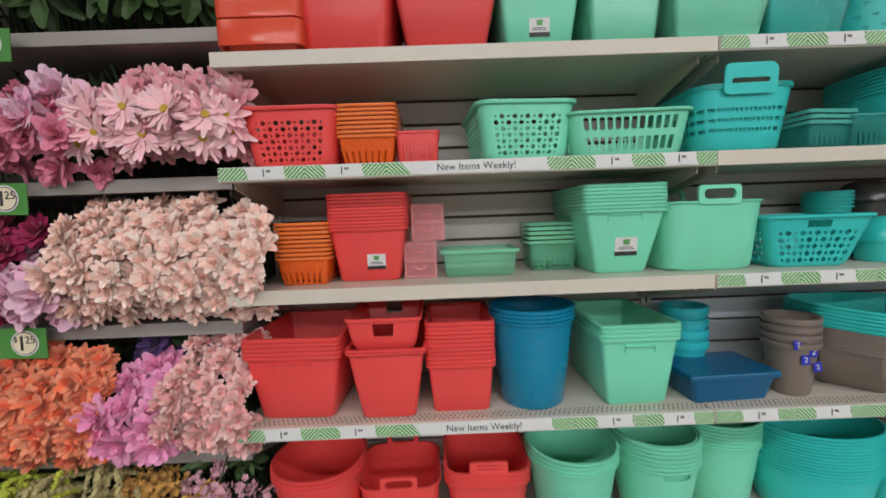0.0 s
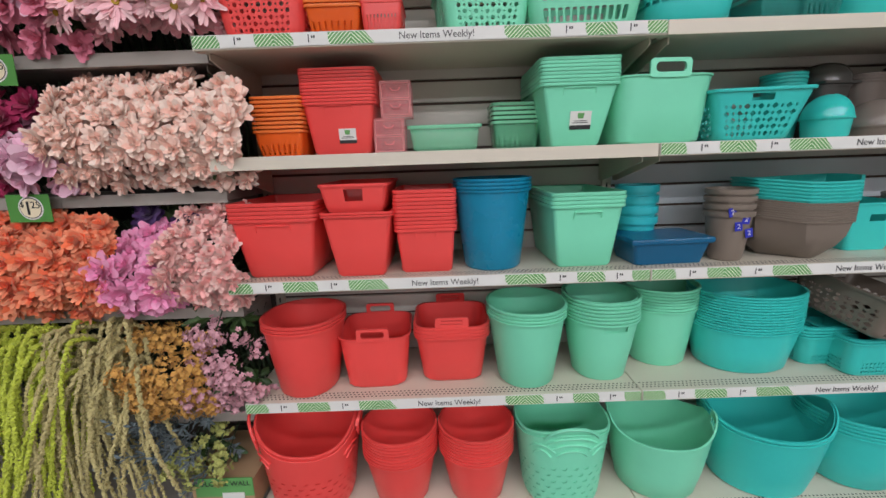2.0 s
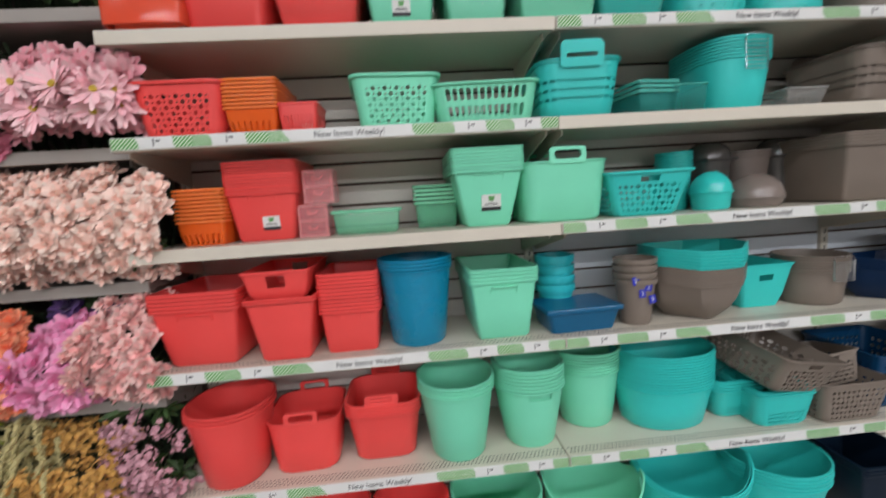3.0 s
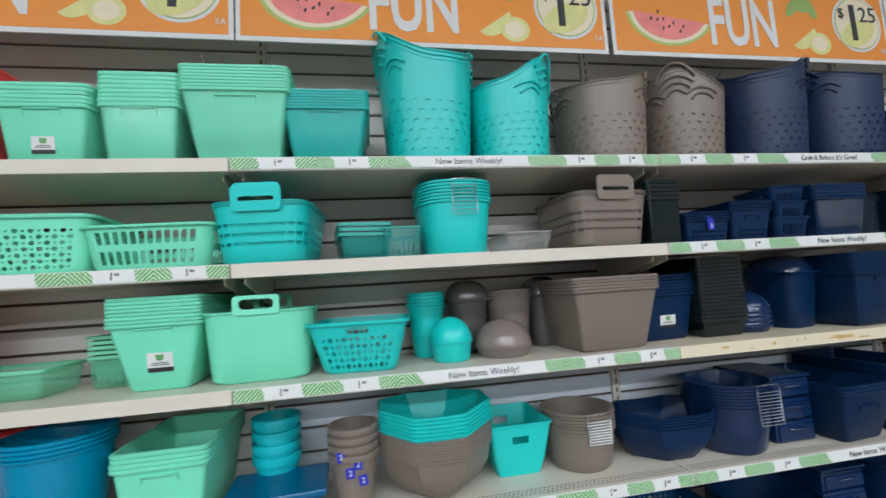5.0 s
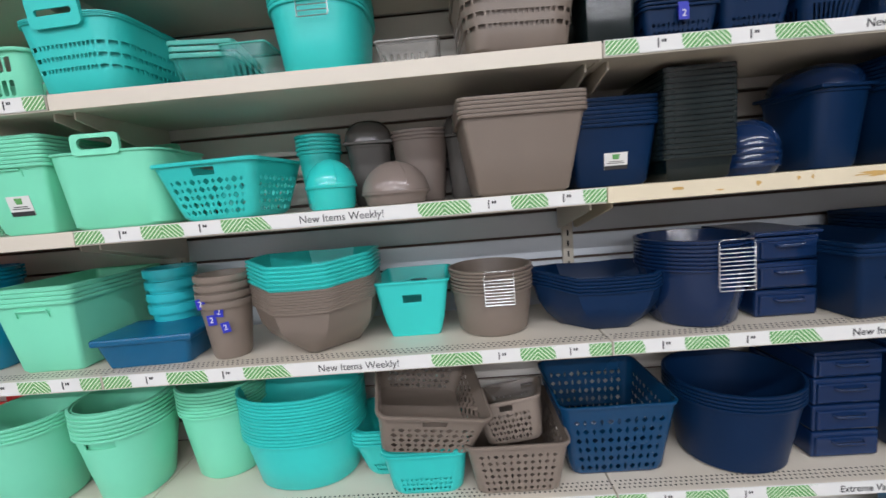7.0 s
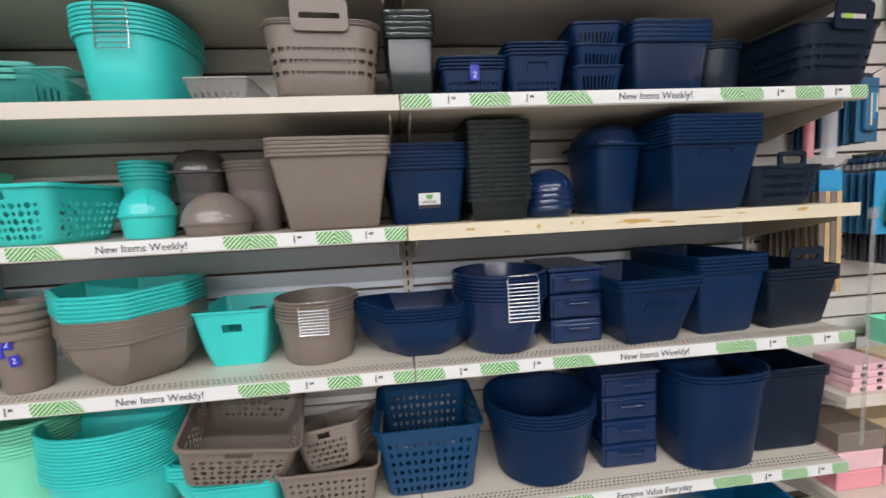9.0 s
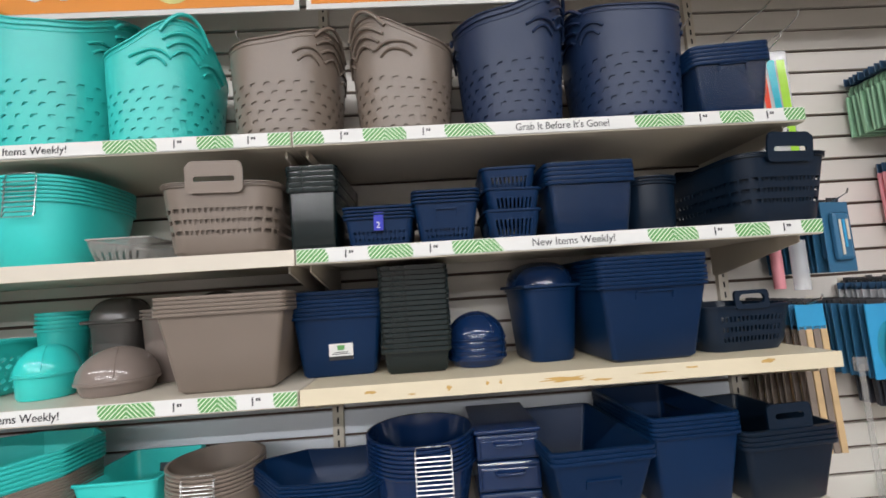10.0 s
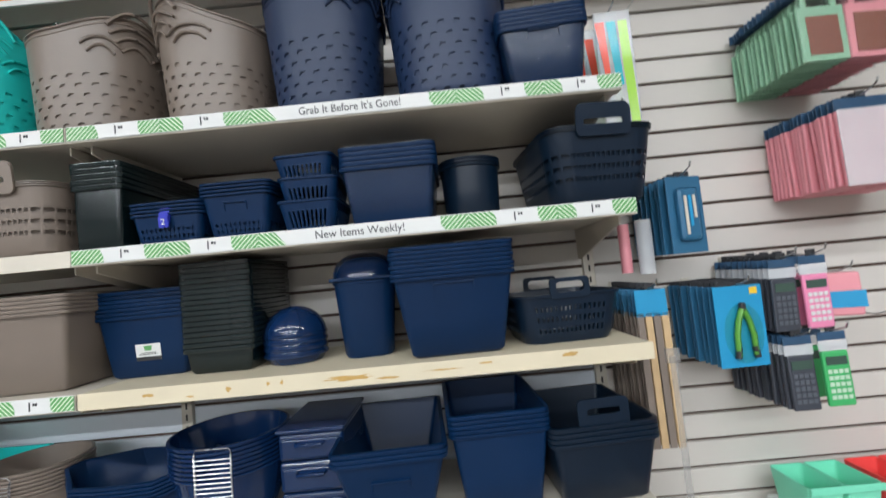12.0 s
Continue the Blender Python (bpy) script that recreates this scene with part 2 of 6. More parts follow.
# ---- vessels: tubs, bins and baskets ----
def outline(w, d, r, oval, nx, ny):
    """Points round a plan w by d, front side first, with the side that each following stretch lies on."""
    if oval:
        n = 2 * (nx + ny) + 12
        fine = []
        for i in range(720):
            a = -math.pi * 0.75 + 2 * math.pi * i / 720
            c, s = math.cos(a), math.sin(a)
            e = 2.0 / oval
            fine.append(Vector((w / 2 * math.copysign(abs(c) ** e, c), d / 2 * math.copysign(abs(s) ** e, s))))
        run = [0.0]
        for i in range(720):
            run.append(run[-1] + (fine[(i + 1) % 720] - fine[i]).length)
        pts, k = [], 0
        for j in range(n):
            goal = run[-1] * j / n
            while run[k + 1] < goal:
                k += 1
            f = (goal - run[k]) / max(run[k + 1] - run[k], 1e-9)
            pts.append(fine[k].lerp(fine[(k + 1) % 720], f))
        return pts, [0] * n
    chamfer, r = r < 0, min(abs(r), w / 2 - 1e-4, d / 2 - 1e-4)
    pts, side = [], []
    corners = ((w / 2 - r, -d / 2 + r, -90), (w / 2 - r, d / 2 - r, 0), (-w / 2 + r, d / 2 - r, 90), (-w / 2 + r, -d / 2 + r, 180))
    starts = (Vector((-w / 2 + r, -d / 2)), Vector((w / 2, -d / 2 + r)), Vector((w / 2 - r, d / 2)), Vector((-w / 2, d / 2 - r)))
    ends = (Vector((w / 2 - r, -d / 2)), Vector((w / 2, d / 2 - r)), Vector((-w / 2 + r, d / 2)), Vector((-w / 2, -d / 2 + r)))
    for s in range(4):
        n = nx if s % 2 == 0 else ny
        for i in range(n):
            pts.append(starts[s].lerp(ends[s], i / n))
            side.append(s)
        cx, cy, a0 = corners[s]
        for i in range(3):
            a, b = radians(a0 + 30 * i), radians(a0)
            if chamfer:
                p0, p1 = Vector((math.cos(b), math.sin(b))), Vector((-math.sin(b), math.cos(b)))
                pts.append(Vector((cx, cy)) + r * p0.lerp(p1, i / 3))
            else:
                pts.append(Vector((cx + r * math.cos(a), cy + r * math.sin(a))))
            side.append(-1)
    return pts, side


def vessel_mesh(name, w0, w1, d0, d1, h, r=0.02, oval=0, nx=1, ny=1, rows=(0, 1), hole=None, lift=None, t=0.0018, bulge=0.0, floor_lift=0.0):
    """An open vessel with walls of thickness t, with a floor. hole(col, row, side): half width and height of a hole in that field, True for an open field, or None."""
    verts, faces = [], []
    side = None
    n = 0
    for v in rows:
        w, d = w0 + (w1 - w0) * v, d0 + (d1 - d0) * v
        k = bulge * math.sin(math.pi * v) + (0.035 * min(w0, d0) * -max(0.0, 1 - v * h / 0.008))
        pts, side = outline(w + 2 * k, d + 2 * k, r, oval, nx, ny)
        n = len(pts)
        for p in pts:
            z = v * h
            if lift:
                z += lift(math.atan2(p.y / d, p.x / w)) * v ** 3
            verts.append(Vector((p.x, p.y, z)))
    for j in range(len(rows) - 1):
        for i in range(n):
            q = (j * n + i, j * n + (i + 1) % n, (j + 1) * n + (i + 1) % n, (j + 1) * n + i)
            cut = hole(i, j, side[i]) if hole else None
            if cut is True:
                continue
            if not cut:
                faces.append(q)
                continue
            a, b, c, e = (verts[k] for k in q)
            o = len(verts)
            tilt = cut[2] if len(cut) > 2 else 0.0
            edge = cut[3] if len(cut) > 3 else 1.25
            for k in range(8):
                ang = radians(-135 + 45 * k)
                u = 0.5 + cut[0] * math.cos(ang) * (edge if k % 2 == 0 else 1.0) + tilt * math.sin(ang)
                w_ = 0.5 + cut[1] * math.sin(ang) * (edge if k % 2 == 0 else 1.0)
                verts.append(a.lerp(b, u).lerp(e.lerp(c, u), w_))
            for k in range(4):
                faces.append((q[k], q[(k + 1) % 4], o + (2 * k + 2) % 8, o + 2 * k + 1, o + 2 * k))
    faces.append(tuple(range(n))[::-1])
    # the inner skin
    m = len(verts)
    kx, ky = 1 - 2 * t / max(w0, 0.02), 1 - 2 * t / max(d0, 0.02)
    inner = [Vector((v.x * kx, v.y * ky, v.z + (t if v.z < 0.002 else 0))) for v in verts]
    count = {}
    for f in faces:
        for i in range(len(f)):
            e = (f[i], f[(i + 1) % len(f)])
            key = (min(e), max(e))
            count.setdefault(key, []).append(e)
    all_faces = faces + [tuple(i + m for i in f[::-1]) for f in faces]
    for es in count.values():
        if len(es) == 1:
            a, b = es[0]
            all_faces.append((b, a, a + m, b + m))
    return mesh_of(name, verts + inner, all_faces, 40)


def rim_mesh(name, w, d, h, r, oval, nx, ny, out, tall, lift=None, t=0.0018):
    """The lip round a vessel's mouth."""
    loops = ((0.0002, h - tall), (out * 0.8, h - tall), (out, h - tall * 0.8), (out, h - 0.0008), (out * 0.5, h), (-t, h), (-t, h - tall))
    verts, faces = [], []
    n = 0
    for e, z in loops:
        pts, _ = outline(w + 2 * e, d + 2 * e, r + math.copysign(e, r), oval, max(nx, 1), max(ny, 1))
        n = len(pts)
        for p in pts:
            verts.append(Vector((p.x, p.y, z + (lift(math.atan2(p.y / d, p.x / w)) if lift else 0))))
    k = len(loops)
    for j in range(k):
        for i in range(n):
            faces.append((j * n + i, j * n + (i + 1) % n, ((j + 1) % k) * n + (i + 1) % n, ((j + 1) % k) * n + i))
    return mesh_of(name, verts, faces, 50)


LEVEL = {1: 1.842, 2: 1.570, 3: 1.265, 4: 0.913, 5: 0.528, 6: 0.15}


def vessel(name, label, category, material, x, y, lv, w0, w1, h, d0, d1=None, n=1, dz=0.012, r=0.02, oval=0, rot=0.0, out=0.003, tall=0.010,
           nx=1, ny=1, rows=(0, 1), hole=None, lift=None, group="", bulge=0.0, z=None, tilt=(0, 0), extras=None, mats=None, gap=0.012):
    """A vessel, or n of them nested in one another, with its front foot at y on a shelf. extras(thing) adds parts to each."""
    d1 = d1 if d1 is not None else d0 + (w1 - w0)
    if n > 1 and not lift:
        skirt = not oval and not hole
        tall, out = (0.92 * dz, max(out, 0.0068)) if skirt else (min(max(tall, 0.7 * dz), 0.72 * dz), max(out, 0.0050))
    if oval:
        nx, ny = max(nx, 9), max(ny, 9)
    if lift is None and not hole and rows == (0, 1):
        rows = (0, 0.008 / h, 0.5, 1)
    body = vessel_mesh(name + "_body", w0, w1, d0, d1, h, r, oval, nx, ny, rows, hole, lift, bulge=bulge)
    inner_body = body
    if hole and n > 1:
        g = gap
        inner_body = vessel_mesh(name + "_inner", w0 - g, w1 - g, d0 - g, d1 - g, h, r, oval, nx, ny, rows, None, lift, bulge=bulge)
    rim = rim_mesh(name + "_rim", w1, d1, h, r, oval, nx, ny, out, tall, lift)
    z0 = LEVEL[lv] + 0.001 if z is None else z
    things = []
    for i in range(n):
        jx, jr = (random.uniform(-1, 1) * 0.0012, random.uniform(-1, 1) * 0.5) if i else (0, 0)
        e = empty(name, pose(x + jx, y + d0 / 2, z0 + i * dz, tilt[0], tilt[1], rot + jr), label, category, group)
        own = mats[i] if mats else material
        for nm, me in (("body", inner_body if i else body), ("rim", rim)):
            mm = CLEAR_EDGE.get(own.name, own) if nm == "rim" else own
            use = me
            if me.materials and me.materials[0] != mm:
                use = bpy.data.meshes.get(me.name + mm.name) or me.copy()
                use.name = me.name + mm.name
                use.materials.clear()
            put(nm, use, mm, e)
        things.append(e)
        if extras:
            extras(e, i, i == n - 1)
    return things


# extras
def arch(w, hgt, rad=0.006, flat=0.7):
    pts = [(-w / 2, 0, -0.004), (-w / 2, 0, hgt * 0.55)]
    for k in range(1, 6):
        a = math.pi * (1 - k / 6)
        pts.append((math.copysign(abs(math.cos(a)) ** 0.5, math.cos(a)) * w * 0.47, 0, hgt * 0.7 + math.sin(a) ** 0.5 * hgt * 0.3))
    pts += [(w / 2, 0, hgt * 0.55), (w / 2, 0, -0.004)]
    return sweep(pts, rad, 6, flat=flat)


def handle_loops(h, d1, w, hgt, material, both=True, rad=0.006):
    """Arched loop handles on the front and back of the mouth."""
    me = mesh_of("loop_handle", *slot_plate(w, hgt + 0.010, w * 0.74, (hgt + 0.010) * 0.52, rad, 0.54), 40)

    def add(e, i, top):
        for s in ((-1, 1) if both else (-1,)):
            put("handle", me, material, e, m=pose(0, s * (d1 / 2 + 0.001), h - 0.010))
    return add


def slot_plate(w, hgt, sw, sh, t=0.004, drop=0.45):
    """A rounded plate with a slot, standing in the plane of a vessel's front."""
    pts, _ = outline(w, hgt, min(w, hgt) * 0.2, 0, 1, 1)
    slot, _ = outline(sw, sh, sh * 0.45, 0, 1, 1)
    n = len(pts)
    verts = []
    for y in (-t / 2, t / 2):
        verts += [Vector((p.x, y, hgt / 2 + p.y)) for p in pts]
        verts += [Vector((p.x, y, hgt * drop + p.y)) for p in slot]
    faces = []
    for i in range(n):
        j = (i + 1) % n
        faces.append((i, j, n + j, n + i))
        faces.append((2 * n + j, 2 * n + i, 3 * n + i, 3 * n + j))
        faces.append((j, i, 2 * n + i, 2 * n + j))
        faces.append((n + i, n + j, 3 * n + j, 3 * n + i))
    return verts, faces


def grip_slot(h, d0, d1, w, material, zf=0.8, sh=0.020):
    """A moulded grip below the rim: a projecting ledge with two short side ribs, its hollow open below."""
    bm = box_bm(-w / 2, w / 2, -0.0050, 0.001, sh / 2 - 0.0036, sh / 2, 0.0010)
    for q in (-1, 1):
        box_bm(q * w / 2 - 0.0016, q * w / 2 + 0.0016, -0.0026, 0.001, -sh / 2, sh / 2 - 0.0040, 0.0006, bm)
    me = bpy.data.meshes.new("grip")
    bm.to_mesh(me)
    bm.free()
    yy = -(d0 + (d1 - d0) * zf) / 2
    lean = math.degrees(math.atan2((d1 - d0) / 2, h))

    def add(e, i, top):
        if i == 0:
            put("grip", me, material, e, m=pose(0, yy, h * zf, lean, 0, 0))
    return add


def paper_label(h, d0, d1, x=0.0, zf=0.33, w=0.05, hh=0.042):
    """A white sticker with a green mark and a dark band."""
    card = box_bm(-w / 2, w / 2, -0.0012, -0.0002, -hh / 2, hh / 2)
    me = bpy.data.meshes.new("sticker")
    card.to_mesh(me)
    card.free()
    mark = bpy.data.meshes.new("sticker_mark")
    bm = box_bm(-w * 0.17, w * 0.17, -0.0020, -0.0014, hh * 0.10, hh * 0.40, 0.0)
    for v in bm.verts:
        if v.co.z < hh * 0.2:
            v.co.x *= 0.72
    bm.to_mesh(mark)
    bm.free()
    band = bpy.data.meshes.new("sticker_band")
    bm = box_bm(-w / 2, w / 2, -0.0020, -0.0014, -hh / 2, -hh * 0.27)
    for k, (a, b) in enumerate(((-0.3, 0.3), (-0.38, 0.36))):
        box_bm(a * w, b * w, -0.0020, -0.0014, -hh * (0.05 + 0.10 * k), -hh * (0.01 + 0.10 * k), bm=bm)
    bm.to_mesh(band)
    bm.free()
    yy = -(d0 + (d1 - d0) * zf) / 2
    lean = math.degrees(math.atan2((d1 - d0) / 2, h))

    def add(e, i, top):
        if i == 0:
            s = put("sticker", me, WHITE, e, "white paper sticker", pose(x, yy - 0.0005, h * zf, lean, 0, 0))
            put("printed_mark", mark, PAPER_GREEN, s)
            put("printed_band", band, INK, s)
    return add


def both_extras(*fs):
    def add(e, i, top):
        for f in fs:
            f(e, i, top)
    return add


def wire_bail(h, d1, w, drop, count, x=0.0):
    """The hanging wire handles of a nested stack, one below the other."""
    wires = []
    for k in range(count):
        z = -drop * k / max(count - 1, 1)
        wires.append(sweep([(-w / 2, 0, z + 0.012), (-w / 2, -0.006, z), (w / 2, -0.006, z), (w / 2, 0, z + 0.012)], 0.0012, 5))
    wires.append(sweep([(-w / 2, -0.006, -drop), (-w / 2, 0, 0.012), (-w / 2 + 0.004, -0.002, 0.020), (w / 2 - 0.004, -0.002, 0.020), (w / 2, 0, 0.012), (w / 2, -0.006, -drop)], 0.0012, 5))
    meshes = [mesh_of("wire_handle", v, f, 60) for v, f in wires]

    def add(e, i, top):
        if top:
            for me in meshes:
                put("wire_handle", me, CHROME, e, "chrome wire handle", pose(x, -d1 / 2 - 0.006, h - 0.02))
    return add


def clear_bag(w0, w1, d0, d1, total, r=0.014, oval=0):
    """A loose clear bag drawn over a whole nested stack."""
    me = vessel_mesh("clear_bag", w0 + 0.008, w1 + 0.010, d0 + 0.008, d1 + 0.010, total, r, oval, 9 if oval else 5, 9 if oval else 5, rows=(0, 0.3, 0.65, 1), t=0.0004)

    def add(e, i, top):
        if i == 0:
            put("clear_bag", me, WRAP, e, "crinkled clear plastic bag")
    return add


def slots(every=1, a=0.3, b=0.36, rows=None, sides=(0, 1, 2, 3)):
    def f(i, j, side):
        if side not in sides or (rows and j not in rows):
            return None
        return (a, b) if i % every == 0 else None
    return f


def dots(rows, seed=0, sides=(0, 1, 2, 3)):
    def f(i, j, side):
        if side not in sides or j not in rows:
            return None
        s = 0.40 if (i + j + seed) % 2 == 0 else 0.20
        return (s, s, 0.0, 1.0)
    return f


def lattice(rows, sides=(0, 1, 2, 3)):
    def f(i, j, side):
        if side not in sides or j not in rows:
            return None
        return (0.46, 0.30, 0.0, 0.75) if (i + j) % 2 == 0 else (0.26, 0.46, 0.0, 0.75)
    return f


def ear(h_up, a0, sharp=3):
    """A mouth that rises to two opposite ears, towards the angle a0."""
    def f(a):
        c = abs(math.cos(a - a0))
        return h_up * (c ** sharp)
    return f


# ---- the setting ----
X0, BAY, YF, YB = -0.555, 1.22, 1.0, 1.372
EDGES = [X0 + BAY * k for k in range(4)]


def plain_box(name, x0, x1, y0, y1, z0, z1, material, kind="structure", label="", category="", bevel=0.0):
    ob = part(name, box_bm(x0, x1, y0, y1, z0, z1, bevel), material, None)
    return tagged(ob, label, category, "", kind)


# Unseen floor, ceiling and grey walls, added to close the room and shape bounce.
floor = plain_box("floor", -4.2, 7.2, -8.0, 1.6, -0.06, -0.004, GROOVE, label="beige vinyl tile store floor", category="floor")
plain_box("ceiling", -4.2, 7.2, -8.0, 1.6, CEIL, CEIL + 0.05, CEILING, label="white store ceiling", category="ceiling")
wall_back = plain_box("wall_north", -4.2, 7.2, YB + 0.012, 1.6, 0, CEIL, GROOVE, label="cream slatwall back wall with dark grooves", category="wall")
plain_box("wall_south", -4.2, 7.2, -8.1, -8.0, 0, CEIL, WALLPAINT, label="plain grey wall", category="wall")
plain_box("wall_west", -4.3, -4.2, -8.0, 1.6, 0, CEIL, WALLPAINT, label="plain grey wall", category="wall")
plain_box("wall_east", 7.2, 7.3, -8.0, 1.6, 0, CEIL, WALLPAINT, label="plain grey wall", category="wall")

# Fittings for the unseen lamp rows, the far ones added.
for y_lamp, _ in UNSEEN_LAMP_ROWS:
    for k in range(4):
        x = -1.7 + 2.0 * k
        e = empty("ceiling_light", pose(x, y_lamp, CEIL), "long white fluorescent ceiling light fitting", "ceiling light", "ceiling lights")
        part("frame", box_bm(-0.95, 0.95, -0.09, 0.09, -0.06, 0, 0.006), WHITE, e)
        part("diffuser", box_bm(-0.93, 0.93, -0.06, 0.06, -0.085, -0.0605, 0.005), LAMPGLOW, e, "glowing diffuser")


def price_strip(e, w, words):
    """The printed strip in a shelf's front rail: green weave fields, small price tags and a white field with words."""
    y = -0.0015
    part("strip_card", box_bm(0.002, w - 0.002, y, 0.001, -0.031, 0.001), WHITE, e, "white printed strip")
    fields = ((0.0, 0.06), (0.13, 0.215), (0.285, 0.385), (0.655, 0.755), (0.825, 0.895), (0.955, 1.0))
    tags = ((0.06, 0.13), (0.215, 0.285), (0.755, 0.825), (0.895, 0.955))
    zt, zb = -0.0005, -0.0300
    hh = zt - zb
    for a, b in fields:
        xa, xb = a * w + 0.003, b * w - 0.001
        n = max(1, round((xb - xa) / 0.048))
        fld = part("woven_print", box_bm(xa, xb, y - 0.0005, y, zb, zt), PAPER_GREEN, e, "green woven print")
        chunks = []
        bw = (xb - xa) / n
        for k in range(n):
            x0 = xa + bw * k
            s = -hh
            while s < bw:
                p = (max(s, 0.0), max(-s, 0.0))
                q = (min(s + hh, bw), min(hh, bw - s))
                if q[0] - p[0] > 0.002:
                    ends = [(p[0], p[1]), (q[0], q[1])]
                    if k % 2:
                        ends = [(bw - c, d) for c, d in ends]
                    (c0, d0), (c1, d1) = ends
                    t = 0.0015
                    v = [Vector((x0 + c0 - t, y - 0.0008, zb + d0)), Vector((x0 + c0 + t, y - 0.0008, zb + d0)), Vector((x0 + c1 + t, y - 0.0008, zb + d1)), Vector((x0 + c1 - t, y - 0.0008, zb + d1))]
                    chunks.append((v, [(0, 1, 2, 3)]))
                s += 0.0102
        ln = put("pale_line", mesh_of("pale_line", *merged(chunks)), PAPER_LIME, fld)
        ln["kind"] = "stuff"
    for a, b in tags:
        x0, x1 = a * w, b * w
        v = [Vector((x0 + 0.006, y - 0.0010, zb)), Vector((x1 + 0.008, y - 0.0010, zb)), Vector((x1 - 0.006, y - 0.0010, zt)), Vector((x0 - 0.008, y - 0.0010, zt))]
        t = put("price_tag", mesh_of("price_tag", v, [(0, 1, 2, 3)]), WHITE, e, "small white price tag")
        lettering("1", 0.027, (x0 + x1) / 2 - 0.004, y - 0.0016, -0.0155, INK, t, "price_figure")
        for c in (0.003, 0.0085):
            part("price_fraction", box_bm((x0 + x1) / 2 + c, (x0 + x1) / 2 + c + 0.004, y - 0.0018, y - 0.0013, -0.0135, -0.0075, 0.0), INK, t)
    v = [Vector((0.385 * w, y - 0.0010, zb)), Vector((0.665 * w, y - 0.0010, zb)), Vector((0.645 * w, y - 0.0010, zt)), Vector((0.365 * w, y - 0.0010, zt))]
    f = put("word_field", mesh_of("word_field", v, [(0, 1, 2, 3)]), WHITE, e, "white printed field")
    lettering(words, 0.0245, 0.515 * w, y - 0.0016, -0.0155, INK, f, stretch=0.97 if len(words) < 20 else 0.9)


def shelf(x, z, words=None, old=False, paint=None, depth=None, y_front=YF, bay=BAY, name="shelf", perforated=False, label=None):
    dep = depth or (YB - y_front - 0.01)
    e = empty(name, pose(x, y_front, z), label or ("cream steel shop shelf with a printed price strip" if words else "bare yellowed steel shop shelf with tape marks" if old else "bare cream steel shop shelf"), "shelf", "shop shelves")
    m = paint or (STEEL_OLD if old else STEEL)
    w = bay - 0.003
    part("deck", box_bm(0.0, w, 0.004, dep, -0.028, 0.0, 0.003), m, e)
    part("front_rail", box_bm(0.0, w, 0.0015, 0.0038, -0.034, 0.0015, 0.0008), m, e)
    part("under_lip", box_bm(0.0, w, 0.004, 0.03, -0.034, -0.0285, 0.001), m, e)
    for s in (0.02, w - 0.026):
        v = [Vector((s, 0.04, -0.0285)), Vector((s, dep, -0.0285)), Vector((s, dep, -0.115)), Vector((s, dep - 0.03, -0.115)), Vector((s, 0.04, -0.048))]
        v2 = [p + Vector((0.004, 0, 0)) for p in v]
        fs = [(4, 3, 2, 1, 0), (5, 6, 7, 8, 9)] + [(i, (i + 1) % 5, 5 + (i + 1) % 5, 5 + i) for i in range(5)]
        put("bracket", mesh_of("bracket", v + v2, fs), m, e)
    if perforated:
        chunks = []
        for row in range(3):
            for k in range(int(w / 0.0125)):
                cx, cy = 0.012 + k * 0.0125 + (row % 2) * 0.006, 0.022 + row * 0.0125
                ring = [Vector((cx + 0.0032 * math.cos(a * math.pi / 3), cy + 0.0032 * math.sin(a * math.pi / 3), 0.0006)) for a in range(6)]
                chunks.append((ring, [(0, 1, 2, 3, 4, 5)]))
        hol = put("perforation", mesh_of("perforation", *merged(chunks)), DARK, e, "rows of small punched holes")
        hol["kind"] = "stuff"
    if words:
        price_strip(e, w, words)
    elif old:
        for a, wd, hh, zz in ((0.52, 0.05, 0.006, -0.022), (0.70, 0.03, 0.005, -0.010), (0.19, 0.02, 0.005, -0.024), (0.11, 0.03, 0.008, -0.014), (0.26, 0.012, 0.012, -0.016), (0.33, 0.010, 0.010, -0.012), (0.355, 0.008, 0.014, -0.012), (0.43, 0.12, 0.013, -0.016), (0.60, 0.09, 0.004, -0.016), (0.84, 0.04, 0.012, -0.008)):
            pts = []
            for k in range(20):
                an = 2 * math.pi * k / 20
                f = random.uniform(0.45, 1.15)
                pts.append(Vector((a * w + wd / 2 + wd / 2 * f * math.cos(an), 0.0010, zz + hh / 2 * f * math.sin(an))))
            put("tape_residue", mesh_of("tape_residue", pts, [tuple(range(20))]), RESIDUE, e, "brown tape residue")
    return e


NIW = "New Items Weekly!"
STRIPS = ({1: None, 2: NIW, 3: None, 4: NIW, 5: NIW, 6: NIW}, {1: NIW, 2: None, 3: NIW, 4: NIW, 5: NIW, 6: NIW},
          {1: "Grab It Before It's Gone!", 2: NIW, 3: None, 4: NIW, 5: "Extreme Value Everyday", 6: NIW})
for k in range(3):
    for lv, z in LEVEL.items():
        shelf(EDGES[k], z, STRIPS[k][lv], old=(k == 2 and lv == 3), perforated=lv in (4, 5, 6), y_front=YF if lv < 6 else 0.93)
    kick = part("kick_plate", box_bm(EDGES[k] + 0.001, EDGES[k] + BAY - 0.002, YF + 0.03, YF + 0.04, 0.0, 0.112), STEEL, None)
    tagged(kick, "cream steel kick plate under the shelves", "kick plate", "kick plates")

